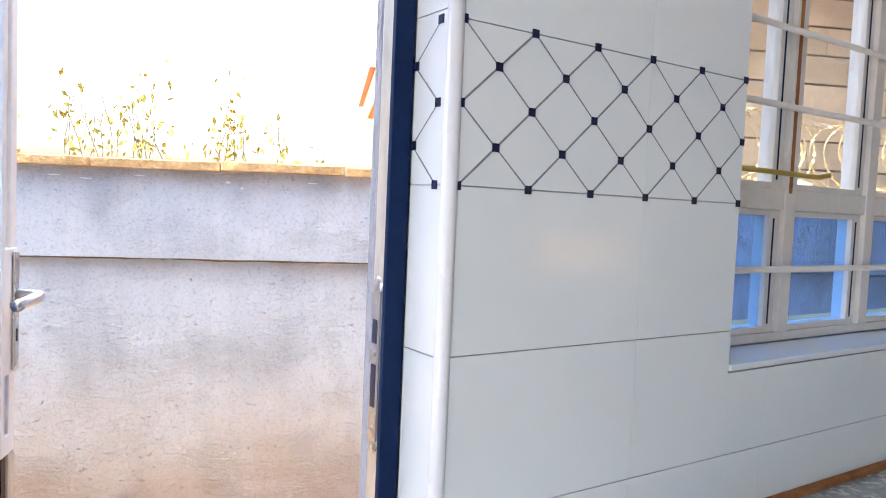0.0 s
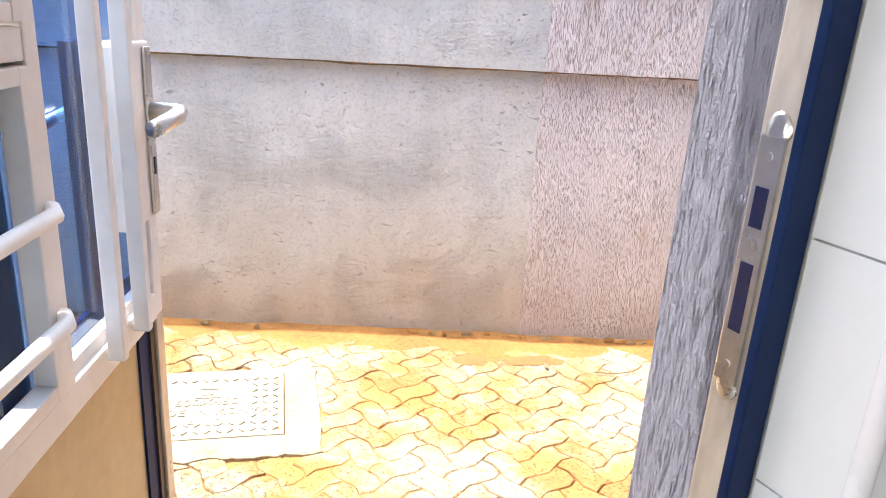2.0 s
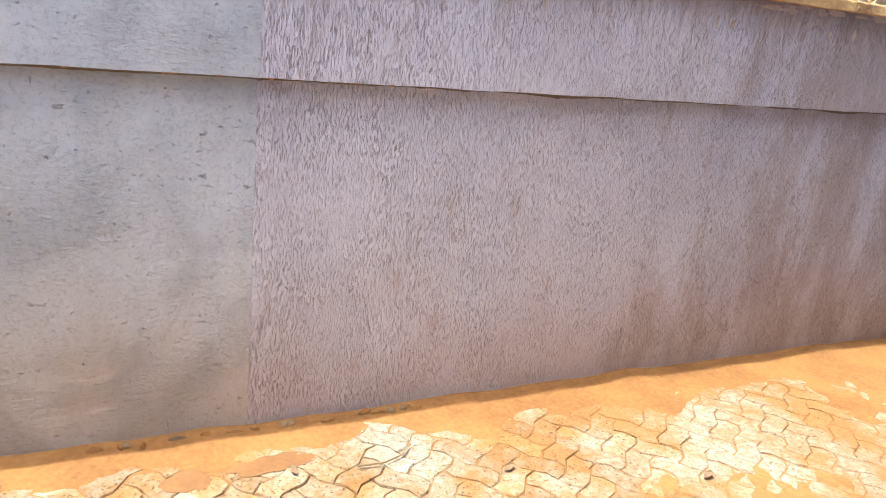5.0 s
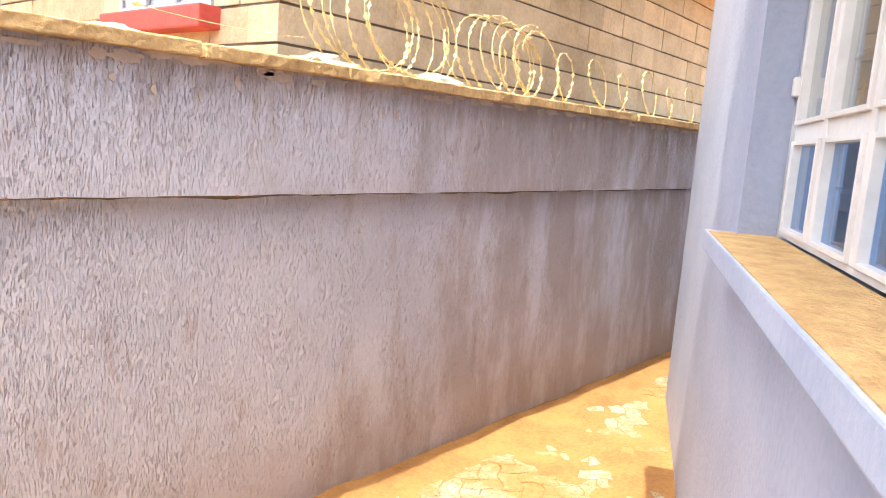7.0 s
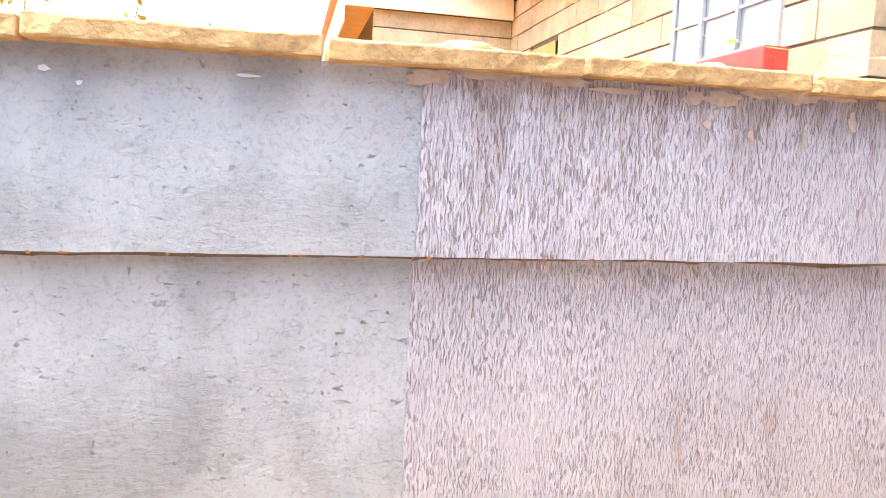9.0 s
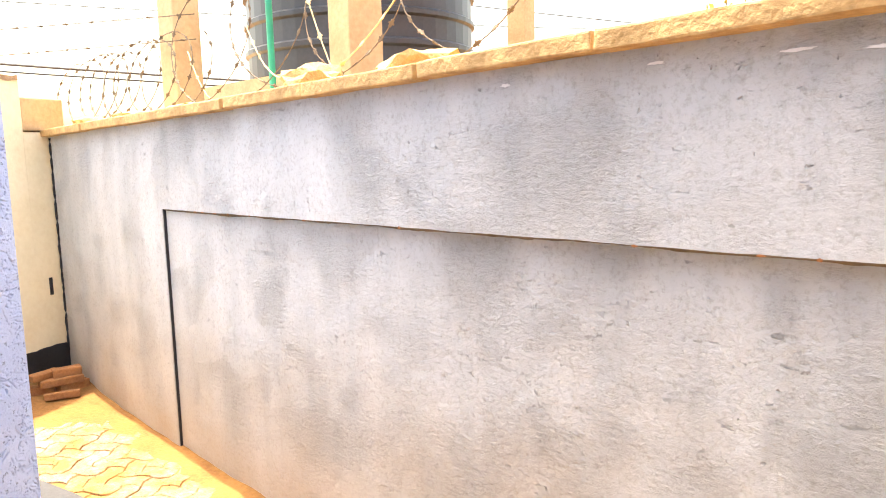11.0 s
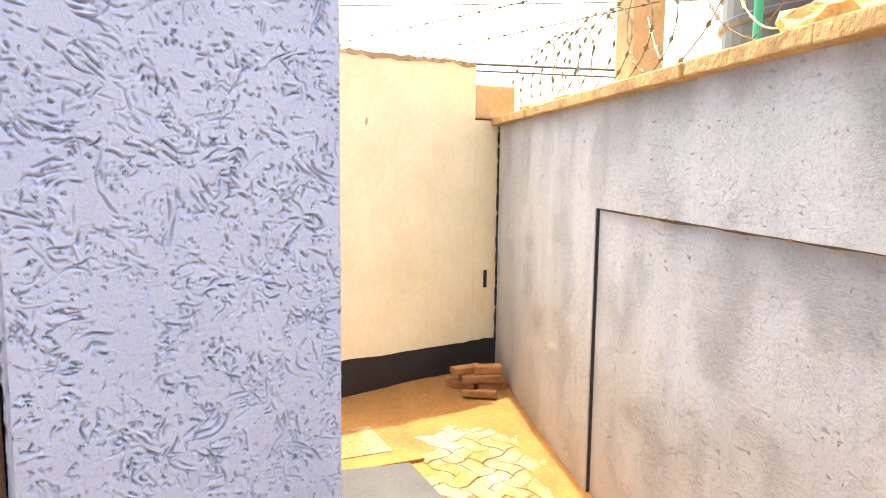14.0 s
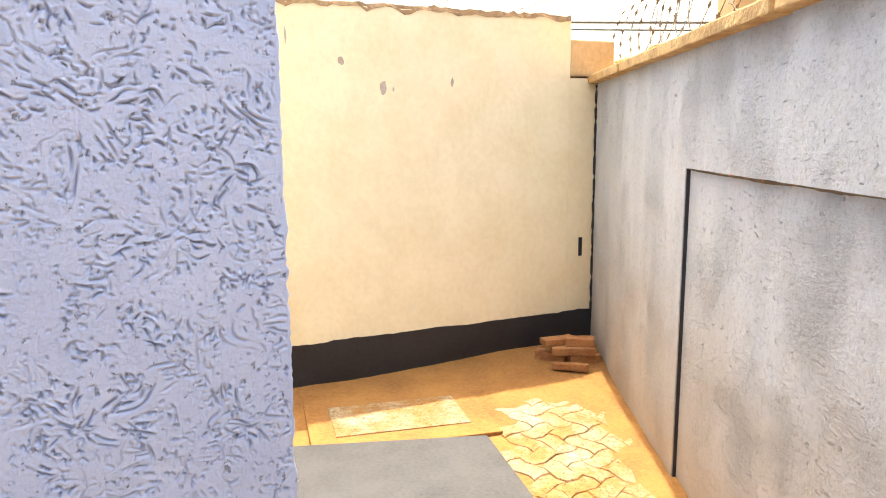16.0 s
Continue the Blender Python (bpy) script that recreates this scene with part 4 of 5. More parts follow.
part("reveal", boxes((WU0 - 0.004, WU0 + 0.006, FN1 + 0.013, N1 + 0.003, WZ0 - 0.004, WZ1), (WU1 - 0.006, WU1 + 0.004, FN1 + 0.013, N1 + 0.003, WZ0 - 0.004, WZ1)
                     , (WU0 + 0.006, WU1 - 0.006, FN1 + 0.013, N1 + 0.003, WZ1 - 0.006, WZ1 + 0.004), m=HM), HOUSE_PAINT, win)

# ---- things in the yard ----
MH = Matrix.Translation((-1.038, 3.195, 0)) @ Matrix.Rotation(radians(10.9), 4, "Z")
mh = thing("manhole", "pale cast inspection cover set in a concrete surround", "manhole cover", at=MH)
for a in ((-0.45, -0.306, -0.365, 0.29), (0.306, 0.44, -0.365, 0.29), (-0.306, 0.306, -0.365, -0.236), (-0.306, 0.306, 0.236, 0.29)):
    bm = boxes((*a, -0.06, 0.006), bevel=0.003)
    bmesh.ops.subdivide_edges(bm, edges=[e for e in bm.edges if e.calc_length() > 0.08], cuts=22, use_grid_fill=True)
    for v in bm.verts:
        w = Vector((noise.noise((v.co.x * 14, v.co.y * 14, 1)), noise.noise((v.co.x * 14, v.co.y * 14, 6)), 0)) * 0.018
        w += Vector((noise.noise((v.co.x * 50, v.co.y * 50, 3)), noise.noise((v.co.x * 50, v.co.y * 50, 8)), 0)) * 0.006
        v.co.x += w.x * max(0.0, (abs(v.co.x) - 0.32) / 0.14)
        v.co.y += w.y * max(0.0, (abs(v.co.y) - 0.25) / 0.09)
    part("surround", bm, SURROUND, mh)
cover = part("cover", boxes((-0.302, 0.302, -0.232, 0.232, -0.03, 0.008), bevel=0.003), CONCRETE, mh, "cast cover with raised studs")
stud = mesh_of("stud", boxes((-0.013, 0.013, -0.0035, 0.0035, 0, 0.007), bevel=0.001), CONCRETE)
for i in range(14):
    for j in range(9):
        x, y = -0.27 + i * 0.0415, -0.196 + j * 0.049
        if not (-0.17 < x < 0.17 and -0.13 < y < 0.19):
            sharer("stud", stud, cover, Matrix.Translation((x, y, 0.008)) @ Matrix.Rotation(radians(45 if (i + j) % 2 else -45), 4, "Z"))


def lettering(body, size, m, parent, material, depth=0.002):
    cu = bpy.data.curves.new("lettering", "FONT")
    cu.body, cu.size, cu.extrude, cu.align_x, cu.align_y = body, size, depth, "CENTER", "CENTER"
    tmp = new("lettering", cu)
    dg = bpy.context.evaluated_depsgraph_get()
    me = bpy.data.meshes.new_from_object(tmp.evaluated_get(dg))
    bpy.data.objects.remove(tmp)
    me.materials.clear()
    me.materials.append(material)
    return sharer("lettering", me, parent, m)


for body, y in (("600X450", 0.02), ("MADE IN KENYA", -0.055), ("A 15", -0.13)):
    lettering(body, 0.068, Matrix.Translation((0.0, y, 0.0105)), cover, CONCRETE)
part("emblem", boxes((-0.05, 0.05, 0.055, 0.061, 0.008, 0.012), (-0.05, 0.05, 0.125, 0.131, 0.008, 0.012), (-0.05, -0.044, 0.061, 0.125, 0.008, 0.012), (0.044, 0.05, 0.061, 0.125, 0.008, 0.012),
                      (-0.02, 0.02, 0.08, 0.105, 0.008, 0.012)), CONCRETE, cover)
for x, y in ((-0.27, 0.02), (0.275, -0.19), (0.275, 0.165)):
    part("key_hole", rod(bmesh.new(), (x, y, 0.006), (x, y, 0.0095), 0.011, 12), EARTH, cover)

MH2 = Matrix.Translation((-5.118, 2.767, 0)) @ Matrix.Rotation(radians(16), 4, "Z")
m2 = thing("manhole", "pale concrete inspection cover lying in the dusty ground", "manhole cover", at=MH2)
part("surround", boxes((-0.32, 0.32, -0.45, 0.45, -0.06, 0.014), bevel=0.006), EARTH, m2)
part("cover", boxes((-0.185, 0.185, -0.33, 0.33, 0.0, 0.020), bevel=0.004), PAVER, m2)

bm = bmesh.new()
prism(bm, [(-4.872, 3.207), (-4.73, 2.2), (-3.2, 1.9), (-2.62, 2.7), (-3.3, 3.6), (-4.29, 3.367)], -0.05, 0.02)
solid("grey_plinth", bm, SLAB, "smooth grey screed slab beside the wing", "slab")

rnd = random.Random(11)


def loose_brick(name, m, size=(0.22, 0.105, 0.07), material=BRICK, label="dusty broken fired brick lying on the pile"):
    bm = bmesh.new()
    box(bm, -size[0] / 2, size[0] / 2, -size[1] / 2, size[1] / 2, 0, size[2], bevel=0.008)
    bmesh.ops.subdivide_edges(bm, edges=[e for e in bm.edges if e.calc_length() > 0.04], cuts=2, use_grid_fill=True)
    for v in bm.verts:
        v.co += Vector([noise.noise(v.co * 22 + Vector((k * 9, len(name), m.translation.x * 7))) * 0.006 for k in range(3)])
    ob = solid(name, bm, material, label, "brick", "bricks in the corner")
    ob.matrix_world = Matrix.Translation(C) @ Matrix.Scale(0.86, 4) @ Matrix.Translation(-C) @ m
    return ob


C = Vector((-5.96, 3.73, 0.03))
loose_brick("brick", Matrix.Translation(C + Vector((0.06, 0.12, 0.0))) @ Matrix.Rotation(radians(100), 4, "Z"))
loose_brick("brick", Matrix.Translation(C + Vector((0.0, -0.10, 0.0))) @ Matrix.Rotation(radians(70), 4, "Z"))
loose_brick("brick", Matrix.Translation(C + Vector((0.08, 0.04, 0.07))) @ Matrix.Rotation(radians(88), 4, "Z"), (0.3, 0.11, 0.055))
loose_brick("brick", Matrix.Translation(C + Vector((0.02, -0.06, 0.125))) @ Matrix.Rotation(radians(110), 4, "Z"), (0.24, 0.1, 0.05))
loose_brick("brick", Matrix.Translation(C + Vector((0.05, 0.09, 0.125))) @ Matrix.Rotation(radians(84), 4, "Z"), (0.2, 0.1, 0.06))
loose_brick("half_brick", Matrix.Translation(C + Vector((0.22, 0.0, 0.0))) @ Matrix.Rotation(radians(78), 4, "Z"), (0.24, 0.05, 0.05))
# ---- beyond the wall: stone house of the neighbours ----
def stone_wall(parent, m, length, z0, z1, seed, holes=()):
    """Courses of stone with dark recessed bed joints; m: x along the wall, y into it."""
    r = random.Random(seed)
    H = 0.2
    z = z0
    row = 0
    while z < z1 - 0.02:
        h = min(H, z1 - z) - 0.014
        x = 0.0
        while x < length - 0.01:
            w = min(r.choice((0.36, 0.40, 0.44)) * (0.55 if x == 0 and row % 2 else 1), length - x)
            if length - x - w < 0.12:
                w = length - x
            spans = [(x, x + w)]
            for a, b, c, d in holes:
                if c < z + h / 2 < d:
                    spans = [s for p, q in spans for s in ((p, min(q, a)), (max(p, b), q)) if s[1] - s[0] > 0.03]
            for p, q in spans:
                off = r.uniform(-0.004, 0.004)
                part("stone", boxes((p + 0.001, q - 0.001, off, 0.1, z, z + h), m=m, bevel=0.0025), STONE, parent)
            x += w
        z += H
        row += 1


nb = thing("stone_house", "neighbouring ochre stone house with varnished eaves and red sill", "house", at=Matrix.Translation((0.11, 0.21, 0)))
VX = Matrix.Translation((2.22, 9.75, 0)) @ Matrix.Rotation(radians(-90), 4, "Z")
W1 = (3.48, 4.52, 2.22, 3.25)
W2 = (0.65, 1.45, 2.05, 2.75)
stone_wall(nb, VX, 5.10, 1.417, 3.4, 2, [W1, W2])
stone_wall(nb, Matrix.Translation((2.22, 4.65, 0)), 6.2, 1.417, 3.4, 5)
stone_wall(nb, Matrix.Translation((0.73, 9.75, 0)), 1.49, 1.417, 3.2, 8)
part("joint_bed", boxes((2.228, 8.42, 4.658, 9.0, 0, 3.4), (0.738, 8.42, 9.758, 13.0, 0, 3.2)), MORTAR, nb, "dark recessed mortar")
part("eaves_board", boxes((1.75, 9.0, 4.15, 9.35, 3.4, 3.46), (0.42, 9.0, 9.66, 13.5, 3.2, 3.26)), SOFFIT, nb, "ochre varnished eaves boards")
part("fascia", boxes((1.73, 1.75, 4.15, 9.3, 3.38, 3.62), (1.75, 9.0, 4.13, 4.15, 3.38, 3.62), (0.40, 0.42, 9.64, 13.5, 3.0, 3.42), (0.42, 2.2, 9.64, 9.66, 3.18, 3.42)), CREAM, nb, "pale fascia boards")
rf = bmesh.new()
for x0, y0, x1, y1, zb, zr in ((1.65, 4.05, 9.2, 9.6, 3.62, 5.2), (0.32, 9.58, 9.2, 13.6, 3.42, 5.0)):
    xm, ym = (x0 + x1) / 2, (y0 + y1) / 2
    vs = [rf.verts.new(p) for p in ((x0, y0, zb), (x1, y0, zb), (x1, y1, zb), (x0, y1, zb), (x0 + 2, ym, zr), (x1 - 2, ym, zr))]
    for f in ((0, 1, 5, 4), (1, 2, 5), (2, 3, 4, 5), (3, 0, 4), (3, 2, 1, 0)):
        rf.faces.new([vs[i] for i in f])
part("roof", rf, ROOF, nb)
for (a, b, c, d), nx in ((W1, 3), (W2, 2)):
    w = part("window", boxes((a, a + 0.04, -0.02, 0.06, c, d), (b - 0.04, b, -0.02, 0.06, c, d), (a + 0.04, b - 0.04, -0.02, 0.06, c, c + 0.04), (a + 0.04, b - 0.04, -0.02, 0.06, d - 0.04, d), m=VX), GREY_STEEL, nb, "grey steel window")
    part("curtain", boxes((a + 0.03, b - 0.03, 0.0005, 0.006, c + 0.03, d - 0.03), m=VX), WALL_IN, w, "pale curtain")
    part("pane", boxes((a + 0.02, b - 0.02, -0.007, -0.003, c + 0.02, d - 0.02), m=VX), CLEAR_GLASS, w)
    for k in range(1, nx):
        x = a + (b - a) * k / nx
        part("glazing_bar", boxes((x - 0.012, x + 0.012, -0.03, -0.008, c + 0.04, d - 0.04), m=VX), GREY_STEEL, w)
    for k in range(1, 4):
        z = c + (d - c) * k / 4
        part("glazing_bar", boxes((a + 0.04, b - 0.04, -0.022, -0.0085, z - 0.008, z + 0.008), m=VX), GREY_STEEL, w)
part("sill", boxes((W1[0] - 0.04, W1[1] + 0.06, -0.13, 0.02, 2.09, 2.215), m=VX, bevel=0.012), RED, nb, "red oxide painted sill")
part("lintel_board", boxes((W2[0], W2[1], -0.03, 0.02, 2.6, 2.76), m=VX, bevel=0.006), SOFFIT, nb)

# ---- tank, posts, pipe and wires ----
tank = thing("water_tank", "large black ribbed plastic water tank on a masonry base", "water tank")
prof = [(0.0, 2.05), (0.80, 2.05), (0.84, 2.09)]
z = 2.12
while z < 3.75:
    prof += [(0.84, z), (0.84, z + 0.12), (0.862, z + 0.135), (0.862, z + 0.165), (0.84, z + 0.18)]
    z += 0.2
prof += [(0.88, 3.85), (0.6, 4.05), (0.25, 4.12), (0.0, 4.12)]
bm = bmesh.new()
SEG = 48
rings = [[bm.verts.new((-5.36 + r * math.cos(k * 2 * math.pi / SEG), 5.92 + r * math.sin(k * 2 * math.pi / SEG), h)) for k in range(SEG)] for r, h in prof[1:-1]]
for a, b in zip(rings, rings[1:]):
    for k in range(SEG):
        bm.faces.new((a[k], a[(k + 1) % SEG], b[(k + 1) % SEG], b[k]))
bm.faces.new(rings[0][::-1])
bm.faces.new(rings[-1])
part("shell", bm, TANK, tank, smooth=False)
for i in range(9):
    a = radians(-62 + i * 5)
    part("mark", boxes((-0.02, 0.02, -0.004, 0.004, 2.56, 2.64), m=Matrix.Translation((-5.36 + 0.845 * math.cos(a), 5.92 + 0.845 * math.sin(a), 0)) @ Matrix.Rotation(a + radians(90), 4, "Z")), SLAB, tank)
bm = bmesh.new()
box(bm, -6.36, -4.36, 4.92, 6.92, -0.1, 2.05)
solid("tank_base", bm, PILLAR, "masonry base under the water tank", "base")
for i, (x, y, w, h) in enumerate(((-4.96, 4.17, 0.17, 3.4), (-3.845, 4.60, 0.2, 3.6), (-5.61, 7.9, 0.2, 3.8))):
    b = boxes((-w / 2, w / 2, -w / 2, w / 2, 0, h), bevel=0.012)
    ob = solid("post", b, PILLAR, "ochre stained square concrete post behind the wall", "post", "posts behind the wall")
    ob.matrix_world = Matrix.Translation((x, y + 0.15, -0.05)) @ Matrix.Rotation(radians((6, -4, 10)[i]), 4, "Z")
pipe = tube(bmesh.new(), [(-3.97, 4.33, -0.05), (-3.96, 4.33, 1.5), (-3.98, 4.34, 2.4), (-3.96, 4.35, 3.6)], 0.017, 10)
solid("pipe", pipe, PVC, "green plastic water pipe standing behind the wall", "pipe", smooth=True)


def sag(a, b, drop, n=14):
    a, b = Vector(a), Vector(b)
    return [a.lerp(b, i / n) - Vector((0, 0, drop * 4 * (i / n) * (1 - i / n))) for i in range(n + 1)]


for a, b, d, r in (((-16, -4.0, 3.66), (-9.5, 12, 2.5), 0.12, 0.018), ((-16, -4.0, 3.56), (-9.5, 12, 2.4), 0.12, 0.012), ((-15, -4, 5.2), (-6.5, 13, 3.3), 0.2, 0.008), ((-15, -4, 4.0), (-8, 13, 3.5), 0.2, 0.007)):
    solid("power_cable", tube(bmesh.new(), sag(a, b, d), r, 6), DARKWIRE, "black overhead cable hung across the sky", "cable", "overhead cables")


def razor(name, pts, label, every, r=0.0024, mat_=None):
    w = thing(name, label, "razor wire", "razor wire on the wall")
    part("strand", tube(bmesh.new(), pts, r, 5), mat_ or WIRE, w, smooth=True)
    bm = bmesh.new()
    dist = 0.0
    for a, b in zip(pts, pts[1:]):
        a, b = Vector(a), Vector(b)
        dist += (b - a).length
        if dist > every:
            dist = 0.0
            q = (b - a).to_track_quat("X", "Z").to_matrix().to_4x4()
            m = Matrix.Translation((a + b) / 2) @ q @ Matrix.Rotation(rnd.uniform(0, 3), 4, "X")
            box(bm, -0.014, 0.014, -0.0055, 0.0055, -0.002, 0.002, m=m)
            box(bm, -0.0035, 0.0035, -0.011, 0.011, -0.001, 0.001, m=m)
    tagged(part("barb", bm, mat_ or WIRE, w), kind="stuff")
    return w


def coil(x0, x1, turns, rad, z, wob, seed, y=4.08, squash=1.0):
    r = random.Random(seed)
    n = int(turns * 36)
    ph = r.uniform(0, 6)
    pts = []
    for i in range(n + 1):
        t = i / n
        a = t * turns * 2 * math.pi + ph
        rr = rad * (1 + wob * noise.noise((t * 7, seed, 0)))
        x = x0 + (x1 - x0) * t + 1.35 * rr * math.cos(a)
        pts.append((x + 0.05 * noise.noise((t * 9, seed, 5)), y + rr * 0.25 * math.sin(a + 0.7), z + rad * squash + rr * squash * math.sin(a) - 0.004))
    return pts


ZC = TOP_Z + 0.046
razor("razor_coil", coil(2.10, 2.55, 7, 0.24, ZC, 0.4, 3), "galvanised razor wire coil standing on the coping", 0.034)
razor("razor_coil", coil(2.95, 3.6, 7, 0.21, ZC, 0.45, 9), "galvanised razor wire coil standing on the coping", 0.034)
razor("razor_coil", coil(3.4, 6.5, 8, 0.17, ZC, 0.5, 14), "stretched razor wire coil lying along the coping", 0.036)
razor("razor_coil", coil(-6.3, -4.5, 8, 0.22, ZC - 0.05, 0.4, 21, y=4.12), "loose razor wire loops against the sky", 0.06, 0.0024, MORTAR)
razor("razor_coil", coil(-4.6, -2.1, 4, 0.30, ZC - 0.035, 0.5, 26, y=4.12), "loose razor wire loops beside the posts", 0.06, 0.0024, MORTAR)
razor("barbed_wire", sag((0.2, 4.1, ZC + 0.30), (1.9, 4.1, ZC + 0.12), 0.08, 40), "thin stray wire over the coping", 0.5, 0.0012)
for k, (z, y) in enumerate(((2.30, 4.15), (2.17, 4.2))):
    razor("barbed_wire", sag((-13.0, 1.0 + k, z + 0.5), (-4.6, 4.25, z), 0.03, 40), "thin barbed wire stretched over the cream wall", 0.16, 0.003, MORTAR)
for a, b in (((-3.55, 4.1, 2.9), (-3.0, 4.05, 1.77)), ((-3.2, 4.05, 1.8), (-2.4, 4.1, 2.35)), ((-3.9, 4.15, 2.2), (-3.35, 4.05, 1.85)), ((-4.6, 4.2, 2.1), (-4.0, 4.1, 1.80))):
    razor("barbed_wire", sag(a, b, 0.1, 14), "bent barbed wire end behind the coping", 0.09, 0.003)

# ---- lumps on the coping ----
def lump(name, c, size, material, label, seed):
    bm = bmesh.new()
    bmesh.ops.create_icosphere(bm, subdivisions=2 if name == "earth_clod" else 3, radius=1.0)
    for v in bm.verts:
        k = 1 + 0.35 * noise.noise(v.co * 1.7 + Vector((seed * 3.1, 0, 0))) + 0.22 * noise.noise(v.co * 5 + Vector((0, seed, 0)))
        v.co = Vector((v.co.x * size[0] * k, v.co.y * size[1] * k, max(-0.15, v.co.z) * size[2] * k))
    ob = solid(name, bm, material, label, "rubble", "clods along the wall" if name == "earth_clod" else "lumps on the coping")
    ob.location = c
    return ob


def cz(x):
    return top_z(x) + 0.048


for i, (x, sx, sz) in enumerate(((-3.15, 0.20, 0.075), (-2.52, 0.19, 0.055), (-4.9, 0.16, 0.03), (-5.7, 0.16, 0.045), (-4.15, 0.15, 0.02))):
    lump("mud_clump", (x, 4.02, cz(x)), (sx, 0.10, sz), THATCH, "clump of dry mud and straw on the coping", i + 1)
for i, (x, sx, sz) in enumerate(((1.92, 0.15, 0.055), (2.62, 0.15, 0.06), (3.1, 0.16, 0.035), (4.3, 0.2, 0.04))):
    lump("cement_lump", (x, 4.02, ZC + 0.002), (sx, 0.09, sz), CONCRETE, "pale cement lump holding the wire on the coping", i + 20)
lump("flat_stone", (1.08, 4.02, ZC + 0.002), (0.10, 0.07, 0.03), PILLAR, "flat loose stone lying on the coping", 41)
lump("flat_stone", (0.42, 4.02, ZC + 0.002), (0.11, 0.08, 0.03), PILLAR, "flat loose stone lying on the coping", 43)

# mortar smears under the coping, flecks and rust spots
def smear(x, z, w, h, seed, material, parent, y, name):
    bm = bmesh.new()
    n = 26
    vs = []
    for k in range(n):
        a = 2 * math.pi * k / n
        q = 1 + 0.5 * noise.noise((math.cos(a) * 1.4, math.sin(a) * 1.4, seed * 1.7)) + 0.5 * noise.noise((math.cos(a) * 4, math.sin(a) * 4, seed * 2.3))
        vs.append(bm.verts.new((x + w / 2 * q * math.cos(a), y, z + h / 2 * q * math.sin(a))))
    f = bm.faces.new(vs)
    r = bmesh.ops.extrude_face_region(bm, geom=[f])
    for v in r["geom"]:
        if isinstance(v, bmesh.types.BMVert):
            v.co.y -= 0.003
    bmesh.ops.recalc_face_normals(bm, faces=bm.faces)
    return part(name, bm, material, parent)


r5 = random.Random(5)
x = 0.32
while x < 6.0:
    w = r5.uniform(0.03, 0.16)
    smear(x, top_z(x) - r5.uniform(0.008, 0.03), w, r5.uniform(0.010, 0.04), x, SMEAR, wall, 3.9435, "mortar_smear")
    if r5.random() < 0.6:
        smear(x + r5.uniform(-0.05, 0.05), top_z(x) - r5.uniform(0.05, 0.13), r5.uniform(0.010, 0.03), r5.uniform(0.015, 0.05), x + 50, SMEAR, wall, 3.9435, "mortar_smear")
    x += w * r5.uniform(0.7, 1.5)
for i, (x, z, w, h) in enumerate(((-0.52, 1.665, 0.028, 0.012), (-0.45, 1.64, 0.014, 0.010), (-0.10, 1.68, 0.05, 0.006), (-1.35, 1.665, 0.07, 0.006), (-1.20, 1.655, 0.06, 0.006), (-1.65, 1.672, 0.04, 0.006), (-0.95, 1.68, 0.05, 0.006), (-2.1, 1.66, 0.03, 0.008))):
    smear(x, z + 0.045, w, h, i + 3, WALL_IN, wall, 3.951, "lime_fleck")
for i in range(26):
    x = r5.uniform(-4.3, 3.5)
    smear(x, ledge_z(x) - 0.001, r5.uniform(0.008, 0.022), r5.uniform(0.004, 0.008), i + 90, RUST, wall, 3.945 if x < JOINT_X else 3.938, "rust_spot")
hole = CW @ Vector((0.004, -0.10, 0.66))
bm = bmesh.new()
box(bm, -0.002, 0.004, -0.012, 0.012, 0.62, 0.74, m=Matrix.Translation((hole.x, hole.y, 0)) @ HM)
part("socket_scar", bm, BAND, cw, "small dark hole in the plaster")
for i, (s, z, w, h) in enumerate(((-1.42, 1.66, 0.04, 0.075), (-1.0, 1.70, 0.018, 0.05), (-1.66, 1.80, 0.035, 0.05), (-1.95, 1.92, 0.012, 0.09), (-1.36, 1.655, 0.012, 0.03))):
    bm = bmesh.new()
    vs = []
    for k in range(12):
        a = k * math.pi / 6
        q = 1 + 0.5 * noise.noise((math.cos(a), math.sin(a), i * 2.3))
        vs.append(bm.verts.new(CW @ Vector((0.0022, s + w / 2 * q * math.cos(a), z + h / 2 * q * math.sin(a)))))
    bm.faces.new(vs)
    part("peeled_patch", bm, SMEAR, cw)

for i in range(34):
    x = r5.choice((-1.55, -0.02, 0.2, 0.9, 2.2, -3.0)) + r5.gauss(0, 0.22)
    lump("earth_clod", (x, 3.965 - abs(r5.gauss(0, 0.02)), 0.012), (r5.uniform(0.01, 0.035), r5.uniform(0.008, 0.02), r5.uniform(0.008, 0.02)), TWIG if i % 3 == 0 else EARTH, "small clod of earth at the foot of the wall", i + 60)

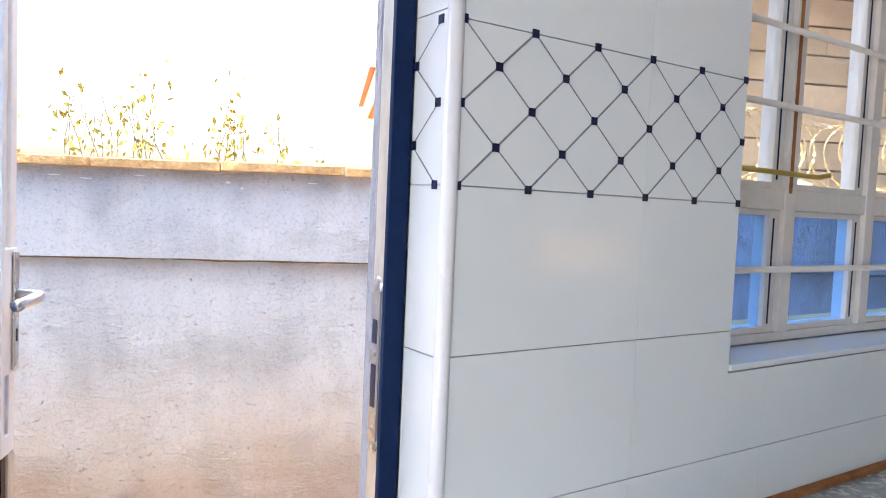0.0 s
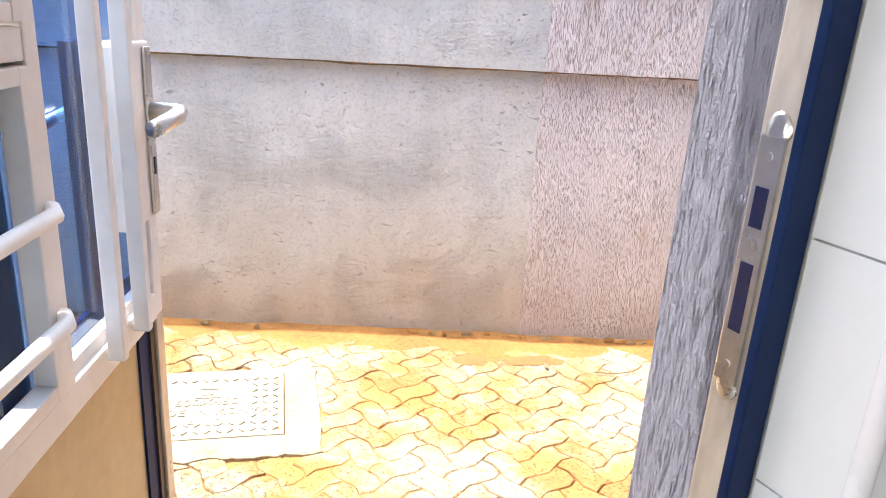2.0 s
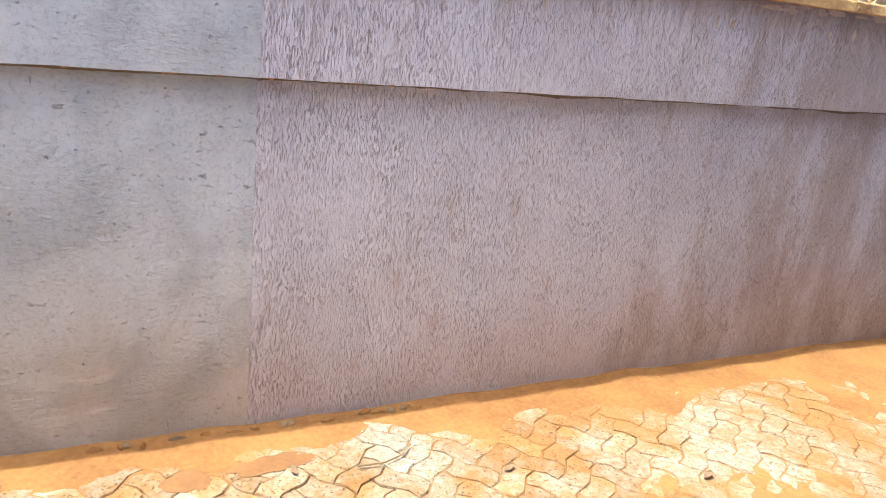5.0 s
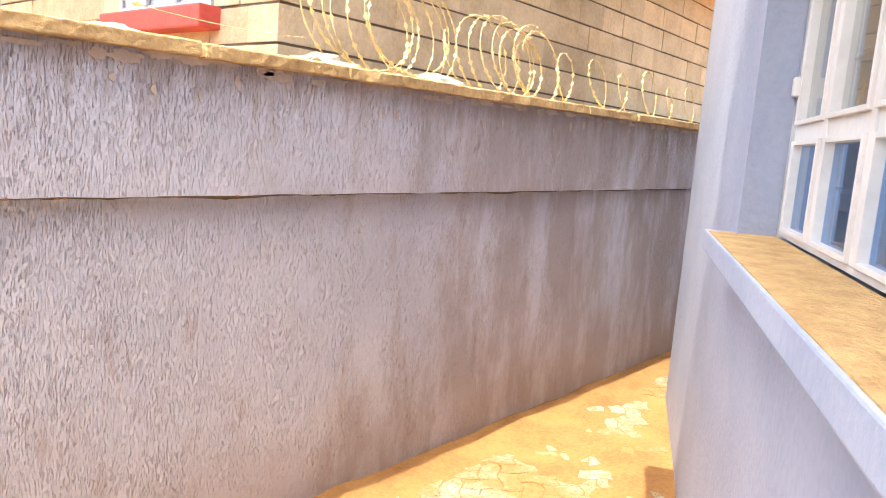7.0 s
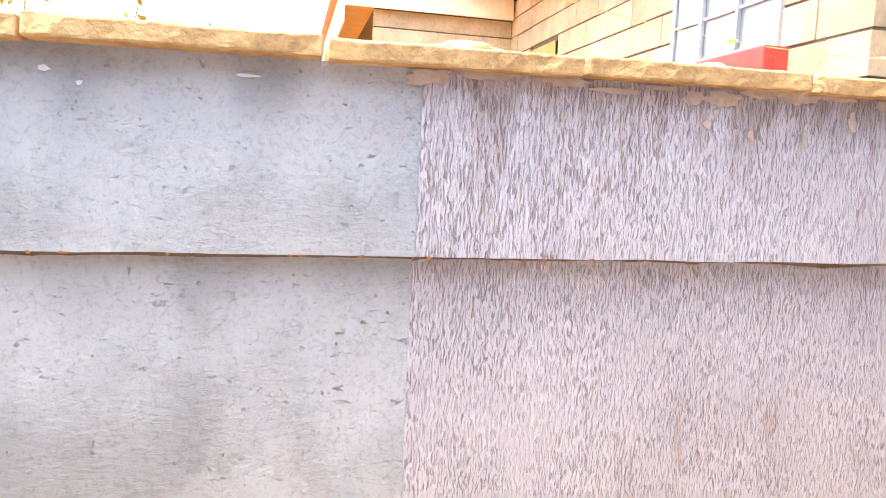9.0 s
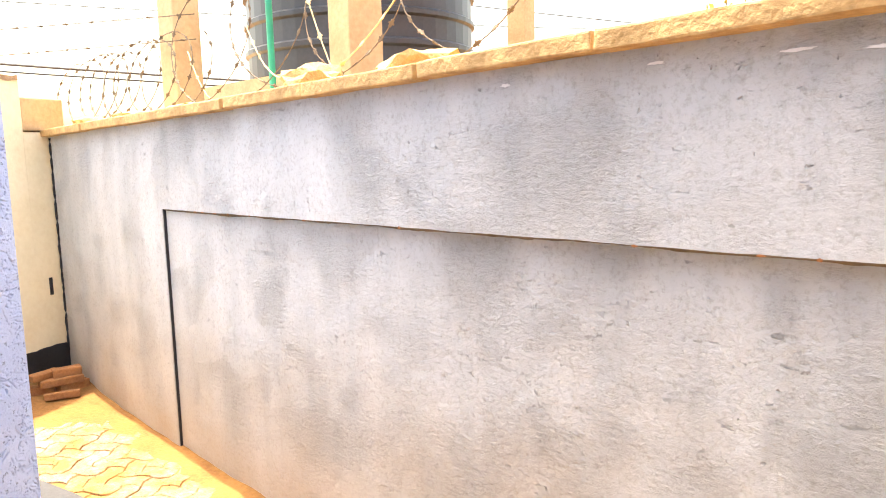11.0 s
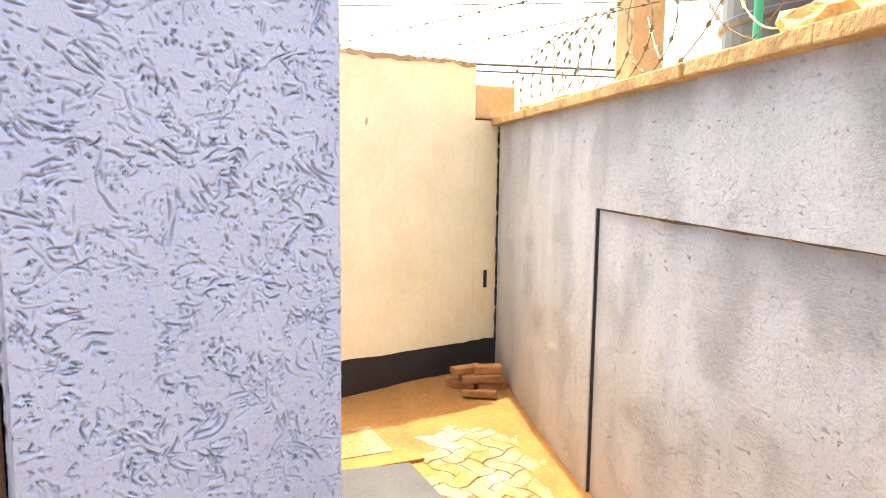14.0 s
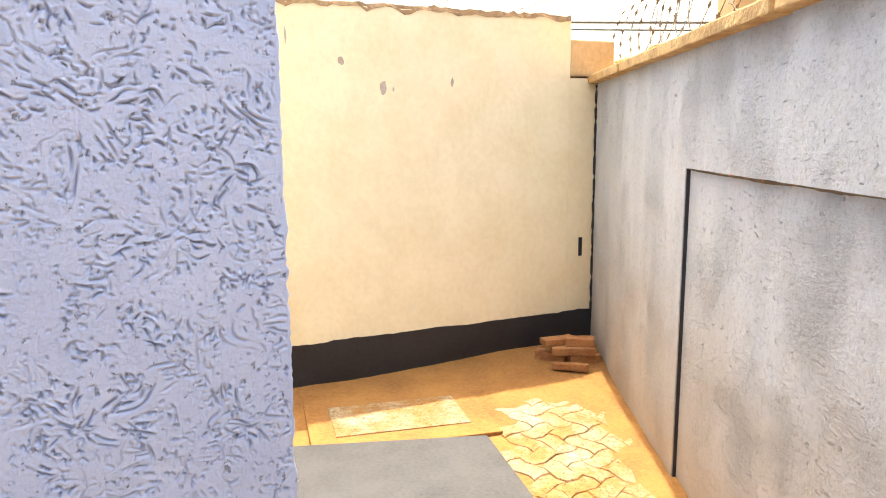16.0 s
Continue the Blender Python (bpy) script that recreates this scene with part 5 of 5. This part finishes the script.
# ---- creeper behind the wall ----
def creeper(name, x, y, h, seed, leaves):
    r = random.Random(seed)
    plant = thing(name, "thin dry creeper with sparse yellow green leaves behind the wall", "plant", "creepers behind the wall")
    tw = bmesh.new()
    lf = bmesh.new()
    for k in range(5):
        p = Vector((x + r.uniform(-0.1, 0.1), y, -0.03))
        pts = [p.copy()]
        lean = Vector((r.uniform(-0.12, 0.12), r.uniform(-0.03, 0.03), 0))
        top = h * r.uniform(0.75, 1.0)
        n = 18
        for i in range(1, n + 1):
            p = p + Vector((lean.x * 0.3 + r.uniform(-0.04, 0.04), lean.y * 0.3 + r.uniform(-0.03, 0.03), top / n))
            pts.append(p.copy())
            if p.z > 1.8:
                for _ in range(leaves):
                    c = p + Vector((r.gauss(0, 0.11), r.gauss(0, 0.09), r.gauss(0, 0.10)))
                    m = Matrix.Translation(c) @ Euler((r.uniform(0, 6), r.uniform(0, 6), r.uniform(0, 6))).to_matrix().to_4x4()
                    s = r.uniform(0.024, 0.06)
                    vs = [lf.verts.new(m @ Vector(q)) for q in ((-s, 0, 0), (-s * 0.2, s * 0.45, 0.002), (s, 0, 0.004), (-s * 0.2, -s * 0.45, 0.002))]
                    lf.faces.new(vs)
        tube(tw, pts, 0.004, 5)
    part("stem", tw, TWIG, plant)
    tagged(part("leaf", lf, LEAF, plant), kind="stuff")


for x, y, h, seed, leaves in ((-1.41, 8.0, 2.85, 1, 5), (-0.92, 7.8, 2.6, 2, 6), (-1.98, 8.1, 3.2, 7, 3), (-2.74, 8.0, 3.1, 3, 3), (-3.6, 8.2, 3.2, 8, 3)):
    creeper("creeper", x, y, h, seed, leaves)

# ---- ground: earth drifts and pavers ----
def earth_height(x, y):
    n = noise.noise((x * 1.3, y * 1.3, 2)) * 0.010 + noise.noise((x * 5, y * 5, 7)) * 0.006 + noise.noise((x * 14, y * 14, 3)) * 0.0025
    near_wall = max(0.0, 1 - (3.99 - y) / 0.36 + 0.5 * noise.noise((x * 3.1, 4, 9)))
    drift = 0.026 * near_wall ** 1.4 + 0.010 * max(0.0, min(1, (x - 0.8) / 1.0)) + 0.010 * max(0.0, min(1, (-4.9 - x) / 0.5))
    off = (x + 6.35) * math.cos(radians(TURN)) + (y - 3.95) * math.sin(radians(TURN))
    heap = 0.058 * max(0.0, 1 - max(off, 0.0) / 0.75) ** 1.3 * min(1.0, max(0.35, (y - 1.9) / 1.6)) if x < -4 else 0.0
    return -0.012 + n + drift + heap


bm = bmesh.new()
NX, NY = 300, 64
grid = []
for j in range(NY + 1):
    row = []
    for i in range(NX + 1):
        x = -6.6 + 14.6 * i / NX
        y0 = max(-1.0, x * math.tan(radians(TURN)) + 1.1 / math.cos(radians(TURN))) if x > -2.2 else 0.6
        y0 = min(y0, 3.2)
        y = y0 + (4.02 - y0) * j / NY
        row.append(bm.verts.new((x, y, earth_height(x, y))))
    grid.append(row)
for a, b in zip(grid, grid[1:]):
    for i in range(NX):
        bm.faces.new((a[i], a[i + 1], b[i + 1], b[i]))
solid("earth_drift", bm, EARTH, "orange earth washed over the pavers and against the wall", "earth", kind="stuff", smooth=True)

for i, (x, y, z, a) in enumerate(((1.16, 3.46, 0.012, 20), (0.4, 3.66, 0.012, 100), (-0.1, 2.6, 0.012, 60), (1.9, 3.2, 0.014, 10))):
    bm = bmesh.new()
    s = 0.03
    vs = [bm.verts.new(p) for p in ((-s, 0, 0.002), (-s * 0.3, s * 0.5, 0.006), (s * 0.6, s * 0.3, 0.012), (s, 0, 0.004), (s * 0.5, -s * 0.4, 0.008), (-s * 0.4, -s * 0.4, 0.003))]
    bm.faces.new(vs)
    ob = solid("dry_leaf", bm, TWIG, "small curled brown leaf lying on the pavers", "leaf", "litter on the pavers")
    ob.matrix_world = Matrix.Translation((x, y, z)) @ Matrix.Rotation(radians(a), 4, "Z")
bm = tube(bmesh.new(), [(0.62, 3.62, 0.014), (0.72, 3.61, 0.018), (0.80, 3.64, 0.016), (0.86, 3.70, 0.014)], 0.0035, 6)
solid("twig", bm, TWIG, "thin dry twig lying on the ground", "twig")

for i, (x, y, rx, ry) in enumerate(((0.055, 3.71, 0.09, 0.055), (0.33, 3.735, 0.15, 0.055))):
    bm = bmesh.new()
    rings = []
    for f in (1.0, 0.75, 0.5, 0.25):
        ring = []
        for k in range(36):
            a = 2 * math.pi * k / 36
            q = f * (1 + 0.35 * noise.noise((math.cos(a) * 1.5, math.sin(a) * 1.5, i * 3.7)) + 0.25 * noise.noise((math.cos(a) * 4, math.sin(a) * 4, i)))
            px, py = x + rx * q * math.cos(a), y + ry * q * math.sin(a)
            ring.append(bm.verts.new((px, py, max(earth_height(px, py), 0.0015) + (0.0015 if f < 1 else -0.002))))
        rings.append(ring)
    for a, b in zip(rings, rings[1:]):
        for k in range(36):
            bm.faces.new((a[k], a[(k + 1) % 36], b[(k + 1) % 36], b[k]))
    bm.faces.new(rings[-1])
    solid("damp_patch", bm, STAIN, "dark red damp earth patch on the pavers", "earth patch", "damp patches on the paving", smooth=True)

CELL = 0.096
GM = Matrix.Rotation(radians(40.0), 4, "Z")


def tri(v):
    """Zigzag of period two cells, nil at the cells' corners."""
    f = (v / (2 * CELL)) % 1.0
    return 4 * f if f < 0.25 else (2 - 4 * f if f < 0.75 else 4 * f - 4)


def paver_outline(i, j, flat):
    w, h = (2, 1) if flat else (1, 2)
    pts = []
    for k in range(2 * w):
        pts.append((i + k / 2, j))
    for k in range(2 * h):
        pts.append((i + w, j + k / 2))
    for k in range(2 * w):
        pts.append((i + w - k / 2, j + h))
    for k in range(2 * h):
        pts.append((i, j + h - k / 2))
    cx, cy = i + w / 2, j + h / 2
    out = []
    for a, b in pts:
        x, y = a * CELL, b * CELL
        out.append((x + 0.0135 * tri(y) - cx * CELL, y + 0.0135 * tri(x) - cy * CELL))
    return out, (cx * CELL, cy * CELL)


def paver_geometry(i, j, flat):
    out, c = paver_outline(i, j, flat)
    verts, faces = [], []
    n = len(out)
    for k, z in ((0.968, -0.045), (0.968, -0.006), (0.925, 0.0)):
        verts += [(x * k, y * k, z) for x, y in out]
    for s in range(2):
        for q in range(n):
            faces.append((s * n + q, s * n + (q + 1) % n, (s + 1) * n + (q + 1) % n, (s + 1) * n + q))
    faces.append(tuple(range(2 * n, 3 * n)))
    return verts, faces, c


paving = thing("pavement", "zigzag concrete pavers in herringbone, stained with orange earth", "paving", kind="structure")
shapes = {}
rp = random.Random(77)
rest_v, rest_f = [], []
for i in range(-84, 108):
    for j in range(-84, 108):
        d = (i - j) % 4
        if d not in (0, 3):
            continue
        flat = d == 0
        key = (i % 2, j % 2, flat)
        if key not in shapes:
            v, f, c0 = paver_geometry(i % 2, j % 2, flat)
            me = bpy.data.meshes.new("paver")
            me.from_pydata(v, [], f)
            me.materials.append(PAVER)
            shapes[key] = (me, v, f)
        me, v, f = shapes[key]
        w, h = (2, 1) if flat else (1, 2)
        p = GM @ Vector(((i + w / 2) * CELL, (j + h / 2) * CELL, 0))
        if not (-6.3 < p.x < 7.8 and p.y < 3.93):
            continue
        un = HM.inverted() @ p
        if un.y < N1 + 0.10 and un.x < U_RIGHT + 0.1:
            continue
        if un.x < U_LEFT + 0.12 and un.y < PN + 0.1:
            continue
        if p.x < -3.9 and p.y < 3.3:
            continue
        q = MH.inverted() @ p
        if -0.43 < q.x < 0.42 and -0.355 < q.y < 0.28:
            continue
        m = Matrix.Translation((p.x, p.y, rp.uniform(-0.004, 0.002))) @ GM @ Matrix.Rotation(rp.uniform(-0.008, 0.008), 4, "X") @ Matrix.Rotation(rp.uniform(-0.008, 0.008), 4, "Y")
        if -1.35 < p.x < 1.75 and 2.35 < p.y:
            sharer("paver", me, paving, m)
        else:
            k = len(rest_v)
            rest_v += [tuple(m @ Vector(a)) for a in v]
            rest_f += [tuple(k + a for a in face) for face in f]
me = bpy.data.meshes.new("pavers")
me.from_pydata(rest_v, [], rest_f)
me.materials.append(PAVER)
ob = new("far_pavers", me)
ob.parent = paving
tagged(ob, kind="stuff")
